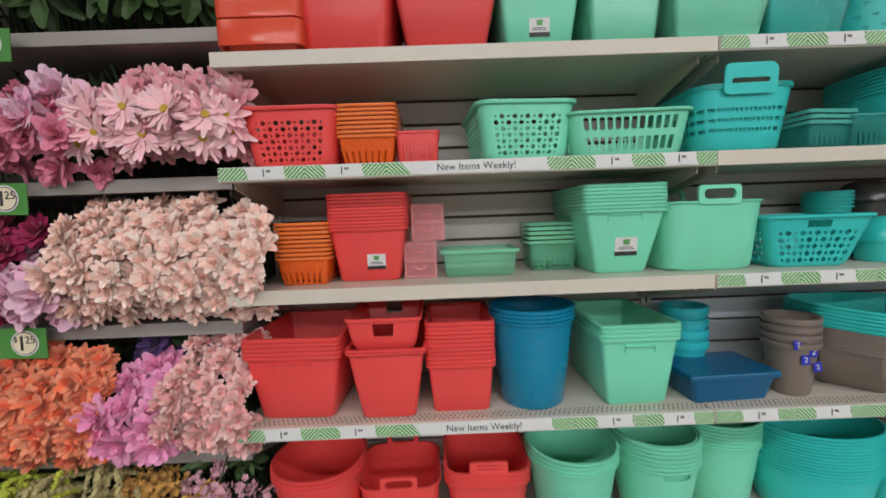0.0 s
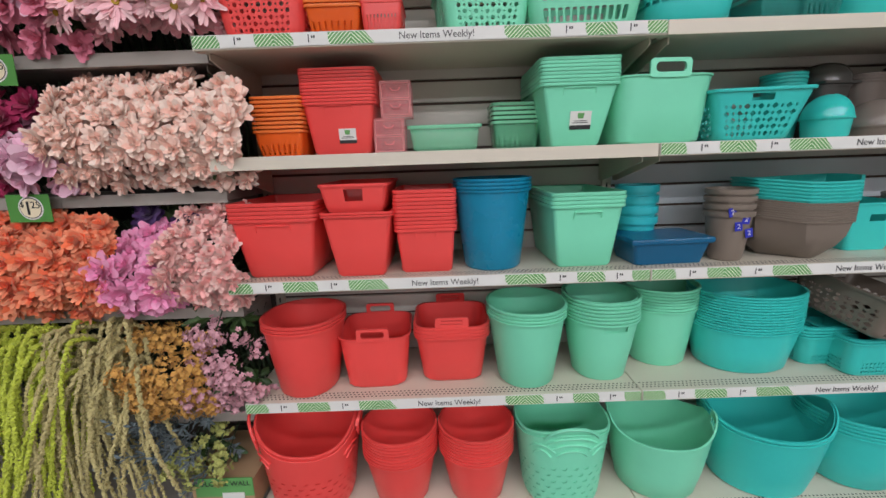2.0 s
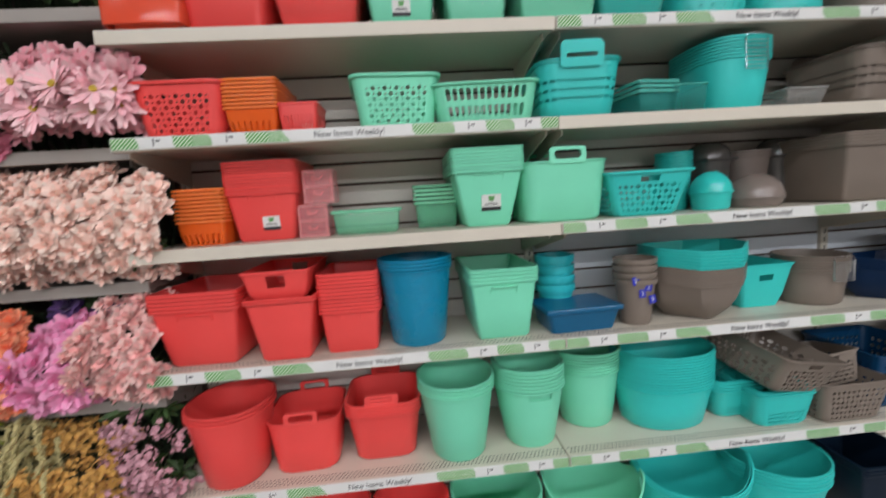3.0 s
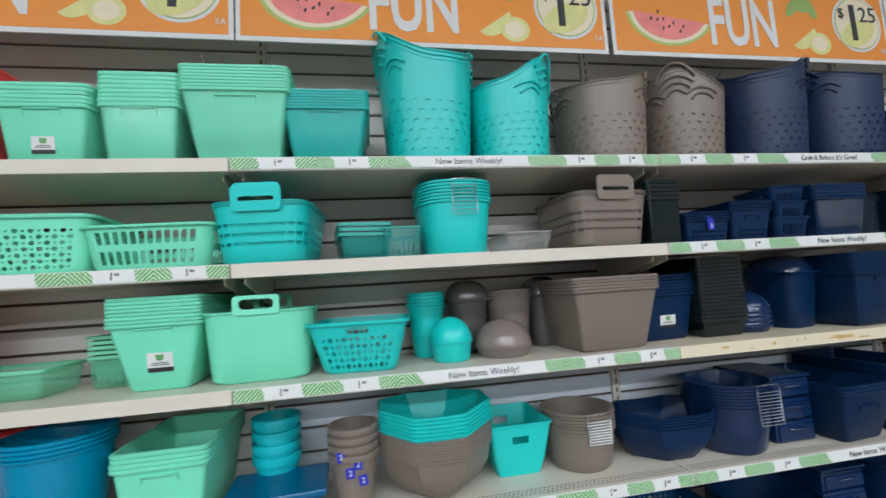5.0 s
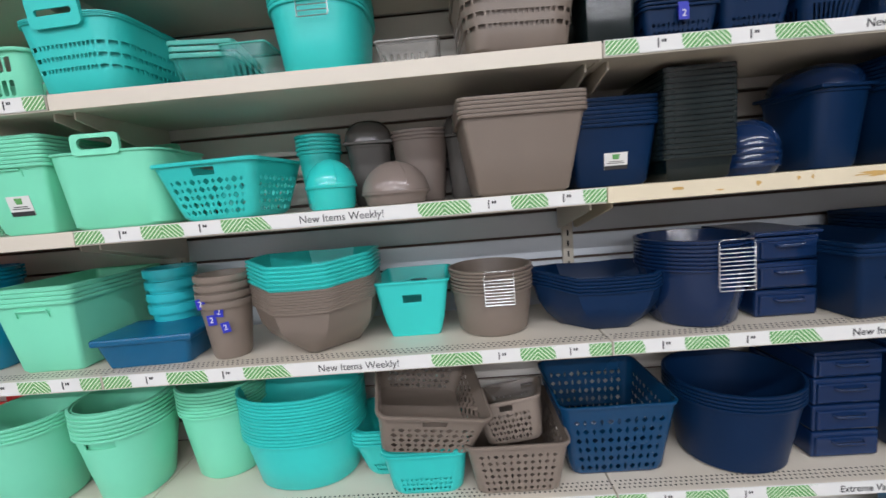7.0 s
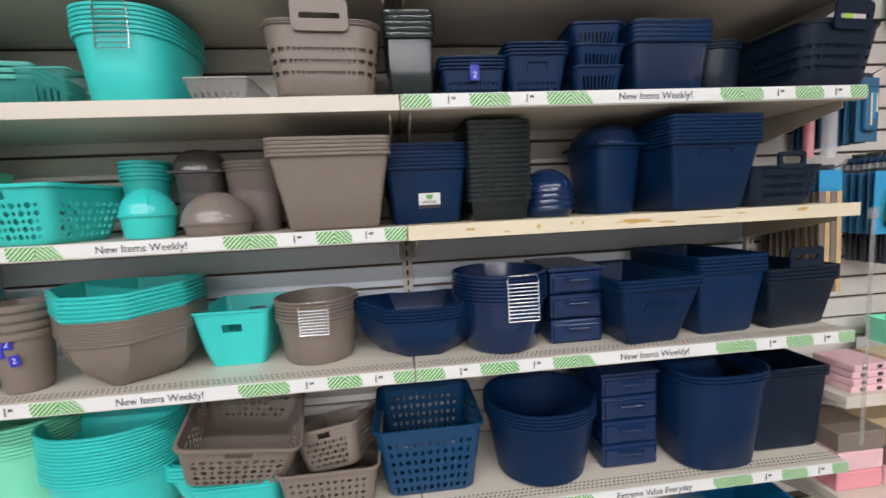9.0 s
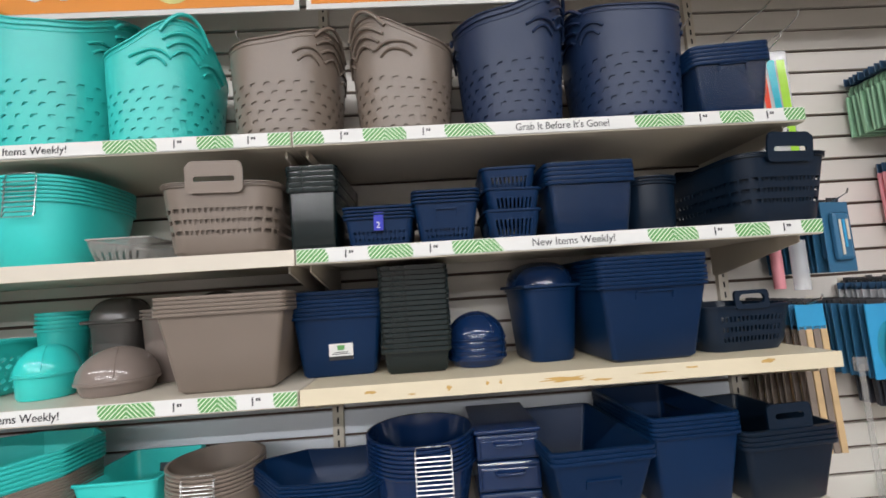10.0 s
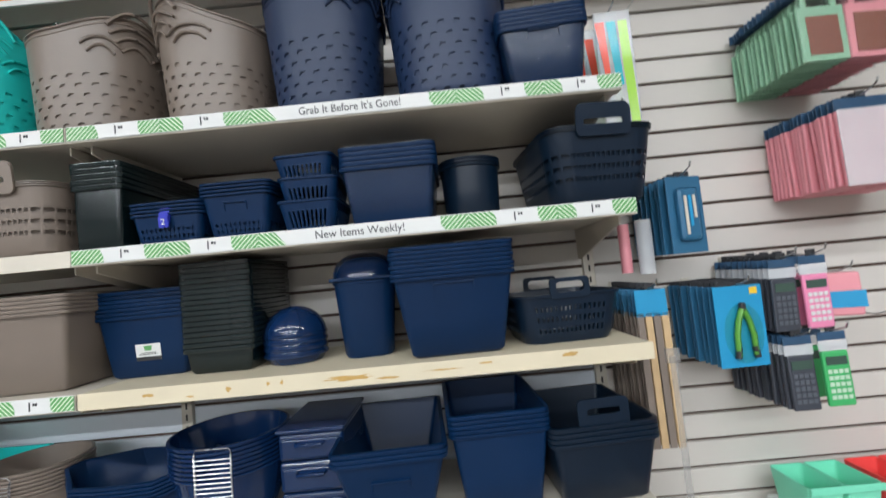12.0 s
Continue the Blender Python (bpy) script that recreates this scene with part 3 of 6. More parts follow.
# slotted uprights
for x in (*EDGES, X0 - BAY, EDGES[3] + BAY, EDGES[3] + 2 * BAY):
    e = empty("upright", pose(x, YB, 0), "cream slotted steel upright on the back wall", "upright", "uprights")
    part("channel", box_bm(-0.016, 0.016, -0.014, 0.004, 0, 2.75, 0.002), STEEL, e)
    chunks = []
    for k in range(82):
        z = 0.05 + k * 0.0325
        bm_v = [Vector((-0.0028, -0.0146, z)), Vector((0.0028, -0.0146, z)), Vector((0.0028, -0.0146, z + 0.018)), Vector((-0.0028, -0.0146, z + 0.018))]
        chunks.append((bm_v, [(0, 1, 2, 3)]))
    s = put("slot", mesh_of("slots", *merged(chunks)), DARK, e, "row of dark slots")
    s["kind"] = "stuff"


# ---- signs over the shelves ----
def disc(rx, rz, n=36, a0=0.0, a1=2 * math.pi):
    pts = [Vector((rx * math.cos(a0 + (a1 - a0) * k / n), 0, rz * math.sin(a0 + (a1 - a0) * k / n))) for k in range(n + (0 if a1 - a0 > 6.2 else 1))]
    return pts, [tuple(range(len(pts)))]


def flat(name, shape, material, parent, x, y, z, turn=0.0, label=""):
    return put(name, mesh_of(name, *shape), material, parent, label, pose(x, y, z) @ pose(0, 0, 0, 0, turn, 0))


def fun_sign(x0, z0, w=1.225, h=0.40):
    e = empty("promotion_sign", pose(x0, 1.16, z0), "orange summer sign with a watermelon slice and a price circle", "sign", "signs over the shelves")
    part("panel", box_bm(0, w, 0, 0.006, 0, h, 0.001), WHITE, e)
    part("orange_field", box_bm(0.014, w - 0.014, -0.001, 0.0005, 0.016, h - 0.014), SIGN_ORANGE, e, "orange printed field")
    y = -0.0016
    # watermelon slice
    mx, mz = 0.245, 0.185
    a0, a1 = radians(178), radians(325)
    g = empty("melon_print", pose(mx, y, mz))
    g.parent = e
    for k, (rr, m) in enumerate(((0.185, RIND), (0.172, RIND_PALE), (0.155, MELON))):
        flat("melon_ring", disc(rr, rr * 0.78, 30, a0, a1), m, g, 0, -0.0005 * k, 0, -8)
    for k in range(9):
        a = radians(200 + 12 * k)
        rr = 0.06 + 0.06 * ((k * 37) % 10) / 10
        flat("melon_seed", disc(0.004, 0.008, 10), INK, g, rr * math.cos(a), -0.0018, rr * 0.8 * math.sin(a), 20 * (k % 3))
    # the word
    t = lettering("FUN", 0.26, 0.545, y - 0.001, 0.135, WHITE, e, "large_word", stretch=0.60, bold=0.006)
    lettering("SUMMER", 0.09, 0.545, y - 0.001, 0.30, WHITE, e, "upper_word", stretch=0.8)
    # limes and leaf
    flat("lime_print", disc(0.052, 0.045, 24), LIME, e, 0.885, y, 0.075)
    flat("lime_wedge", disc(0.065, 0.045, 18, math.pi, 2 * math.pi), LIME, e, 0.815, y - 0.0004, 0.10, -35)
    flat("lime_core", disc(0.036, 0.030, 24), RIND_PALE, e, 0.885, y - 0.0006, 0.075)
    for k in range(5):
        flat("leaf_print", disc(0.05, 0.02, 16), LEAFPRINT, e, 0.78 + 0.02 * k, y - 0.0002 * k, 0.22 + 0.015 * (k % 2), -50 + 28 * k)
    # price circle
    cx, cz = w - 0.148, 0.165
    for k, (rr, m) in enumerate(((0.118, WHITE), (0.108, LEAFPRINT), (0.104, RIND_PALE))):
        flat("price_circle", disc(rr, rr, 40), m, e, cx, y - 0.0006 * k, cz)
    flat("price_swoosh", disc(0.09, 0.05, 30), LIME, e, cx - 0.005, y - 0.0022, cz - 0.04, -25)
    lettering("1", 0.22, cx - 0.02, y - 0.003, cz - 0.005, INK, e, "price_figure", stretch=1.15)
    lettering("25", 0.09, cx + 0.053, y - 0.003, cz + 0.035, INK, e, "price_fraction")
    lettering("$", 0.06, cx - 0.075, y - 0.003, cz + 0.04, INK, e, "price_sign")
    lettering("EA", 0.026, w - 0.035, y - 0.0012, 0.055, WHITE, e, "small_word")
    for xx in (0.2, 1.0):
        part("sign_hook", box_bm(xx - 0.006, xx + 0.006, 0.006, YB - 1.165, h * 0.5, h * 0.5 + 0.004), CHROME, e)
    return e


def school_sign(x0, z0, w=1.22, h=0.40):
    e = empty("promotion_sign", pose(x0, 1.16, z0), "yellow back-to-school sign with brown letters", "sign", "signs over the shelves")
    part("panel", box_bm(0, w, 0, 0.006, 0, h, 0.001), WHITE, e)
    part("yellow_field", box_bm(0.014, w - 0.014, -0.001, 0.0005, 0.016, h - 0.014), SIGN_YELLOW, e, "yellow printed field")
    lettering("SCHOOL", 0.17, 0.36, -0.002, 0.10, SIGN_BROWN, e, "large_word", stretch=0.95)
    pv, pf = sweep([(0.70, -0.0025, 0.06), (0.95, -0.0025, 0.16)], 0.012, 4, flat=0.1)
    put("pencil_print", mesh_of("pencil_print", pv, pf), SIGN_BROWN, e)
    for xx in (0.2, 1.0):
        part("sign_hook", box_bm(xx - 0.006, xx + 0.006, 0.006, YB - 1.165, h * 0.5, h * 0.5 + 0.004), CHROME, e)
    return e


for x in (-0.59, 0.64, 1.884):
    fun_sign(x, 2.258)
school_sign(3.118, 2.268)


# ---- goods on the shelves: top row ----
G = "bins on the shelves"


def tub(*a, **k):
    k.setdefault("group", G)
    return vessel(*a, **k)


tub("storage_box", "clear orange-red plastic storage box on the top shelf", "storage box", CLEAR_RED, -0.435, 1.025, 1, 0.155, 0.192, 0.074, 0.24, n=2, dz=0.064, r=0.012, out=0.007, tall=0.007)
tub("storage_bin", "coral plastic bin with a dotted relief front", "storage bin", CORAL, -0.228, 1.03, 1, 0.20, 0.245, 0.185, 0.24, r=0.03, out=0.006, tall=0.008, rot=-4)
tub("storage_bin", "coral plastic bin nested in a wrapped stack", "storage bin", CORAL, 0.012, 1.03, 1, 0.19, 0.262, 0.175, 0.26, n=6, dz=0.011, r=0.012, tall=0.009, extras=both_extras(grip_slot(0.175, 0.26, 0.332, 0.10, CORAL, 0.86), clear_bag(0.19, 0.262, 0.26, 0.332, 0.20)))
tub("storage_bin", "mint plastic bin in a nested stack with a sticker", "storage bin", MINT, 0.238, 1.03, 1, 0.160, 0.197, 0.142, 0.26, n=6, dz=0.0105, r=0.012, tall=0.009, extras=both_extras(grip_slot(0.142, 0.26, 0.297, 0.08, MINT, 0.86), paper_label(0.142, 0.26, 0.297, 0, 0.30)))
tub("storage_bin", "mint plastic bin in a tall nested stack", "storage bin", MINT, 0.448, 1.03, 1, 0.155, 0.18, 0.150, 0.26, n=8, dz=0.0115, r=0.012, tall=0.009, extras=both_extras(grip_slot(0.15, 0.26, 0.285, 0.08, MINT, 0.86), clear_bag(0.155, 0.18, 0.26, 0.285, 0.15)))
tub("storage_bin", "large mint plastic bin in a wrapped nested stack", "storage bin", MINT, 0.682, 1.03, 1, 0.20, 0.262, 0.185, 0.27, n=8, dz=0.0088, r=0.012, tall=0.008, extras=both_extras(grip_slot(0.185, 0.27, 0.332, 0.10, MINT, 0.86), clear_bag(0.20, 0.262, 0.27, 0.332, 0.185)))
tub("storage_bin", "teal plastic bin in a wrapped nested stack", "storage bin", DEEPTEAL, 0.905, 1.04, 1, 0.175, 0.222, 0.145, 0.25, n=7, dz=0.0080, r=0.012, tall=0.006, extras=both_extras(grip_slot(0.145, 0.25, 0.297, 0.09, DEEPTEAL, 0.86), clear_bag(0.175, 0.222, 0.25, 0.297, 0.145)))

LROWS = (0, 0.02, 0.10, 0.19, 0.28, 0.37, 0.46, 0.55, 0.64, 0.74, 0.84, 0.93, 1)


def laundry_hole(i, j, side):
    """Slanted dents in staggered rows over the lower two thirds."""
    if 0 < j < 8:
        return (0.38, 0.17, 0.15) if (i + j) % 2 == 0 else None
    return None


def ear_loops(w0, w1, d0, d1, h, turn, up, material):
    """Moulded handle bands that follow the wall: a loop over each ear, crescents one below the other, and smaller ones beside them."""
    def band(mid, half, z0, rise, rad):
        pts = []
        for k in range(13):
            u = -1 + k / 6
            a, z = radians(mid + half * u), z0 + rise * (1 - u * u)
            v = z / h
            w, d = w0 + (w1 - w0) * v, d0 + (d1 - d0) * v
            c, q = math.cos(a), math.sin(a)
            g = 1.0 + 0.003 / w
            pts.append((g * w / 2 * math.copysign(abs(c) ** 0.8, c), g * d / 2 * math.copysign(abs(q) ** 0.8, q), z))
        return mesh_of("handle_band", *sweep(pts, rad, 6), 60)
    bands = []
    for end in (0, 180):
        bands.append(band(turn + end, 27, h + up * 0.70 - 0.006, up * 0.30 + 0.030, 0.0050))
        for k, half in enumerate((25, 20, 14)):
            bands.append(band(turn + end, half, h + up * 0.70 - 0.026 - 0.020 * k, 0.026 - 0.003 * k, 0.0036))
        for q in (-33, 33):
            for k, half in enumerate((17, 12)):
                bands.append(band(turn + end + q, half, h + up * 0.30 - 0.040 - 0.019 * k, 0.020, 0.0034))

    def add(e, i, top):
        if i == 0:
            for me in bands:
                put("handle", me, material, e)
    return add


def laundry(material, label, x, y, w0, w1, h, turn, up=0.06, n=2, d0=None, lv=1):
    a0 = radians(turn)
    dd = d0 or w0 * 1.05
    return tub("laundry_basket", label, "laundry basket", material, x, y, lv, w0, w1, h, dd, oval=2.5, nx=10, ny=10, rows=LROWS, n=n, dz=0.014,
               hole=laundry_hole, gap=0.0056, lift=ear(up, a0), out=0.0015, tall=0.004, group="laundry baskets on the shelves", extras=ear_loops(w0, w1, dd, dd + w1 - w0, h, turn, up, material))


laundry(TEAL, "tall teal perforated laundry basket with raised ears", 1.210, 1.075, 0.257, 0.305, 0.315, 15, 0.105, 3)
laundry(TEAL, "teal perforated laundry basket with a loop handle", 1.489, 1.085, 0.236, 0.270, 0.255, -45, 0.085, 2)
laundry(GREY, "taupe perforated laundry basket with raised ears", 1.824, 1.07, 0.258, 0.294, 0.255, -25, 0.045, 2)
laundry(GREY, "taupe perforated laundry basket with arched handles", 2.140, 1.085, 0.238, 0.284, 0.252, -127, 0.065, 2)
laundry(NAVYMATTE, "navy perforated laundry basket with a handle ear", 2.434, 1.042, 0.245, 0.292, 0.272, -35, 0.070, 3)
laundry(NAVYMATTE, "navy perforated laundry basket with a handle ear", 2.742, 1.025, 0.255, 0.296, 0.275, 5, 0.045, 2)
tub("storage_bin", "navy plastic bin in a wrapped nested stack", "storage bin", NAVY, 2.957, 1.03, 1, 0.155, 0.192, 0.135, 0.24, n=5, dz=0.010, r=0.012, tall=0.006, tilt=(0, -3), extras=both_extras(grip_slot(0.135, 0.24, 0.277, 0.07, NAVY, 0.86), clear_bag(0.155, 0.192, 0.24, 0.277, 0.165)))

# ---- second row ----
HR = (0, 0.08, 0.18, 0.28, 0.38, 0.48, 0.58, 0.68, 0.78, 1)
tub("storage_basket", "coral plastic basket with round holes", "basket", CORAL, -0.385, 1.04, 2, 0.205, 0.246, 0.148, 0.25, r=0.03, nx=11, ny=11, rows=HR, hole=dots(range(1, 8)), out=0.007, tall=0.010)
CL = (0, 0.04, 0.5, 0.94, 1)
tub("letter_tray", "clear orange ribbed tray in a nested stack", "tray", CLEAR_ORANGE, -0.196, 1.04, 2, 0.126, 0.142, 0.075, 0.22, n=8, dz=0.0108, r=0.008, nx=14, ny=2, rows=CL, hole=slots(2, 0.4, 0.44, (1,), (0, 2)), out=0.002, tall=0.004)
tub("mini_basket", "small coral plastic basket with slots", "basket", CORAL, -0.070, 1.035, 2, 0.098, 0.108, 0.080, 0.13, r=0.010, nx=9, ny=9, rows=(0, 0.08, 0.62, 1), hole=slots(1, 0.22, 0.46, (1,)), out=0.002, tall=0.007)
tub("storage_basket", "mint plastic basket with round holes", "basket", MINT, 0.198, 1.05, 2, 0.212, 0.252, 0.147, 0.25, r=0.03, nx=11, ny=11, rows=HR, hole=dots(range(1, 8), 2), out=0.007, tall=0.010, rot=4)
tub("storage_basket", "low mint plastic basket with open slots", "basket", MINT, 0.468, 1.04, 2, 0.272, 0.308, 0.113, 0.21, r=0.03, nx=12, ny=8, rows=(0, 0.1, 0.46, 0.54, 0.88, 1), hole=slots(1, 0.36, 0.42, (1, 3)), out=0.007, tall=0.008, rot=-3)


def handled(label, material, x, y, rot=0, n=3, w0=0.205, w1=0.25, h=0.122, d0=0.24, lv=2):
    """A nested stack of baskets with three rows of dashes; the raised tabs of all of them stand one behind the other."""
    d1 = d0 + (w1 - w0)
    pl = mesh_of("tab_handle", *slot_plate(0.122, 0.066, 0.088, 0.013, 0.0045, 0.46), 40)
    plain = mesh_of("nested_tab", *slot_plate(0.118, 0.064, 0.096, 0.028, 0.0030, 0.40), 40)
    lean = math.degrees(math.atan2((d1 - d0) / 2, h))

    def tabs(e, i, top):
        for q in (-1, 1):
            put("handle", pl if i == 0 else plain, material, e, "raised tab handle with a slot", m=pose(0, q * (d1 / 2 + 0.005 - (0.004 if i else 0)), h - 0.019, -q * lean, 0, 0))
    return tub("handle_basket", label, "basket", material, x, y, lv, w0, w1, h, d0, r=0.045, nx=13, ny=13, rows=(0, 0.06, 0.29, 0.37, 0.45, 0.53, 0.61, 0.69, 0.85, 1), n=n, dz=0.0042,
               hole=slots(1, 0.38, 0.42, (2, 4, 6), (-1, 0, 1, 2, 3)), out=0.004, tall=0.006, extras=tabs, rot=rot)


handled("teal plastic handle basket with rows of small holes", TEAL, 0.742, 1.012, -4, w0=0.205, w1=0.242, h=0.150, d0=0.27)
tub("letter_tray", "clear green ribbed tray beside the teal basket", "tray", CLEAR_TEAL, 0.985, 1.06, 2, 0.125, 0.14, 0.075, 0.2, n=3, dz=0.014, r=0.008, nx=14, ny=2, rows=CL, hole=slots(2, 0.4, 0.44, (1,), (0, 2)), out=0.002, tall=0.004, rot=8)
tub("letter_tray", "clear green ribbed tray", "tray", CLEAR_TEAL, 1.097, 1.05, 2, 0.098, 0.108, 0.087, 0.22, r=0.008, nx=12, ny=2, rows=CL, hole=slots(2, 0.4, 0.44, (1,), (0, 2)), out=0.002, tall=0.004)
tub("bucket_bin", "teal oval tub in a nested stack with wire handles", "tub", TEAL, 1.262, 1.04, 2, 0.185, 0.222, 0.155, 0.24, oval=3, n=7, dz=0.0095, out=0.003, tall=0.008, extras=wire_bail(0.155, 0.277, 0.068, 0.080, 8, 0.012))
tub("letter_tray", "small clear plastic tray", "tray", CLEAR_GREY, 1.468, 1.05, 2, 0.12, 0.143, 0.058, 0.2, r=0.008, nx=14, ny=2, rows=CL, hole=slots(2, 0.4, 0.44, (1,), (0, 2)), out=0.002, tall=0.004)
handled("taupe plastic handle basket with rows of small holes", GREY, 1.708, 1.008, 4, w0=0.222, w1=0.258, h=0.154)
tub("letter_tray", "dark green-black tray in a tall nested stack", "tray", DARKGLASS, 1.915, 1.04, 2, 0.104, 0.108, 0.15, 0.30, n=5, dz=0.013, r=0.006, nx=12, ny=3, rows=CL, out=0.002, tall=0.004)
tagged_baskets = tub("mini_basket", "small navy basket in a nested stack with tags", "basket", NAVY, 2.068, 1.05, 2, 0.140, 0.160, 0.072, 0.2, n=4, dz=0.0085, r=0.012, nx=12, ny=8, rows=(0, 0.14, 0.36, 0.58, 1), hole=lattice((1, 2)), out=0.003, tall=0.005)
tub("mini_basket", "navy basket with a grip in a nested stack", "basket", NAVY, 2.228, 1.05, 2, 0.124, 0.155, 0.102, 0.2, n=4, dz=0.0085, r=0.014, nx=10, ny=8, rows=(0, 0.10, 0.24, 0.38, 1), hole=lattice((1, 2)), out=0.003, tall=0.005, extras=grip_slot(0.102, 0.2, 0.231, 0.05, NAVY, 0.72))
for k in range(3):
    tub("mini_basket", "small navy slotted basket in a tower", "basket", NAVY, 2.388, 1.05, 2, 0.108, 0.134, 0.072, 0.14, r=0.016, nx=9, ny=8, rows=(0, 0.12, 0.70, 1), hole=slots(1, 0.28, 0.46, (1,)), out=0.003, tall=0.006, z=LEVEL[2] + 0.001 + k * 0.052, rot=(0, 4, -3)[k])
tub("storage_bin", "navy bin in a wrapped nested stack", "storage bin", NAVY, 2.578, 1.045, 2, 0.178, 0.208, 0.132, 0.23, n=5, dz=0.011, r=0.012, tall=0.005, extras=clear_bag(0.178, 0.208, 0.23, 0.26, 0.18))
tub("desk_bin", "dark navy round desk bin", "bin", DARKNAVY, 2.765, 1.08, 2, 0.13, 0.142, 0.128, 0.13, oval=2.2, n=3, dz=0.008, tall=0.006)
handled("dark navy handle basket hanging over the shelf end", DARKNAVY, 3.038, 1.03, 5, w0=0.21, w1=0.252, h=0.160, d0=0.27)

# ---- third row ----
tub("letter_tray", "clear orange ribbed tray in a tall nested stack", "tray", CLEAR_ORANGE, -0.39, 1.09, 3, 0.122, 0.138, 0.075, 0.22, n=9, dz=0.0115, r=0.008, nx=14, ny=2, rows=CL, hole=slots(2, 0.4, 0.44, (1,), (0, 2)), out=0.002, tall=0.004)
tub("storage_bin", "coral plastic bin in a tall nested stack with a sticker", "storage bin", CORAL, -0.218, 1.12, 3, 0.165, 0.205, 0.148, 0.22, n=11, dz=0.0092, r=0.012, tall=0.0095, extras=both_extras(grip_slot(0.148, 0.22, 0.26, 0.08, CORAL, 0.88), paper_label(0.148, 0.22, 0.26, 0.02, 0.36)))
for k, (x, dz) in enumerate(((-0.079, 0.0), (-0.055, 0.104))):
    e = empty("mini_drawer_box", pose(x, 1.135, LEVEL[3] + 0.001 + dz), "clear pink plastic mini drawer box", "drawer box", "mini drawer boxes")
    part("shell", box_bm(-0.044, 0.044, 0, 0.09, 0, 0.100, 0.004), CLEAR_PINK, e)
    # Thin paler bars added for the lit edges of the clear box.
    put("edge_frame", box_edges("edge_frame", -0.044, 0.044, 0, 0.09, 0.001, 0.100), CLEAR_EDGE["clear_pink_plastic"], e, "paler pink moulded edges")
    for j in range(2):
        dr = part("drawer", box_bm(-0.040, 0.040, -0.004, 0.08, 0.006 + j * 0.047, 0.048 + j * 0.047, 0.003), CLEAR_PINK, e)
        v, f = sweep([(-0.014, -0.005, 0.034 + j * 0.047), (-0.008, -0.010, 0.026 + j * 0.047), (0.008, -0.010, 0.026 + j * 0.047), (0.014, -0.005, 0.034 + j * 0.047)], 0.002, 5)
        put("pull", mesh_of("pull", v, f, 60), CLEAR_EDGE["clear_pink_plastic"], dr)
        put("drawer_edge", box_edges("drawer_edge", -0.040, 0.040, -0.004, -0.002, 0.006 + j * 0.047, 0.048 + j * 0.047), CLEAR_EDGE["clear_pink_plastic"], dr)
tub("storage_tray", "long clear green plastic tray with flared rim", "tray", CLEAR_GREEN, 0.086, 1.12, 3, 0.19, 0.208, 0.076, 0.15, r=0.01, out=0.006, tall=0.010)
tub("letter_tray", "clear green ribbed basket in a nested stack", "tray", CLEAR_GREEN, 0.312, 1.20, 3, 0.132, 0.144, 0.088, 0.12, n=5, dz=0.0135, r=0.008, nx=14, ny=2, rows=CL, hole=slots(2, 0.4, 0.44, (1,), (0, 2)), out=0.002, tall=0.004)
tub("storage_bin", "mint plastic bin in a tall nested stack with a sticker", "storage bin", MINT, 0.464, 1.095, 3, 0.138, 0.212, 0.172, 0.22, n=8, dz=0.0095, r=0.012, tall=0.009, extras=both_extras(grip_slot(0.172, 0.22, 0.294, 0.09, MINT, 0.88), paper_label(0.172, 0.22, 0.294, 0.008, 0.42, 0.06, 0.05)))
tub("handle_tub", "mint plastic tub with loop handles", "tub", MINT, 0.704, 1.075, 3, 0.245, 0.278, 0.186, 0.20, r=0.045, out=0.004, tall=0.006, extras=handle_loops(0.186, 0.233, 0.115, 0.040, MINT, True, 0.008), rot=2)
LAT_DENSE = (0, 0.06, 0.19, 0.32, 0.45, 0.58, 0.71, 0.84, 1)
LAT = (0, 0.07, 0.20, 0.33, 0.46, 0.59, 0.72, 0.76, 0.89, 1)


def lattice_basket(label, material, x, y, lv, w0=0.195, w1=0.262, h=0.14, d0=0.20, rot=0, n=1, tilt=(0, 0), z=None, slot=True, dense=False):
    def cut(i, j, side):
        if dense:
            return ((0.40, 0.30, 0.0, 0.75) if (i + j) % 2 == 0 else (0.22, 0.42, 0.0, 0.75)) if 0 < j < 7 and side >= 0 else None
        if slot and j == 7 and side in (0, 2) and 4 <= (i if side == 0 else 32 - i) <= 6:
            return True
        if 0 < j < 6 and side >= 0:
            return (0.47, 0.44, 0.0, 0.80) if (i + j) % 2 == 0 else (0.24, 0.30, 0.0, 0.95)
        return None
    return tub("lattice_basket", label, "basket", material, x, y, lv, w0, w1, h, d0, r=0.022, nx=11, ny=10 if dense else 9, rows=LAT_DENSE if dense else LAT, hole=cut, out=0.005, tall=0.009, rot=rot, n=n, tilt=tilt, z=z)


lattice_basket("teal plastic lattice basket with a grip hole", TEAL, 0.976, 1.075, 3, w1=0.270, rot=-6, d0=0.18)
tub("desk_cup", "teal plastic cup in a nested stack", "cup", TEAL, 1.178, 1.215, 3, 0.088, 0.115, 0.16, 0.088, oval=2, n=5, dz=0.011, tall=0.007)


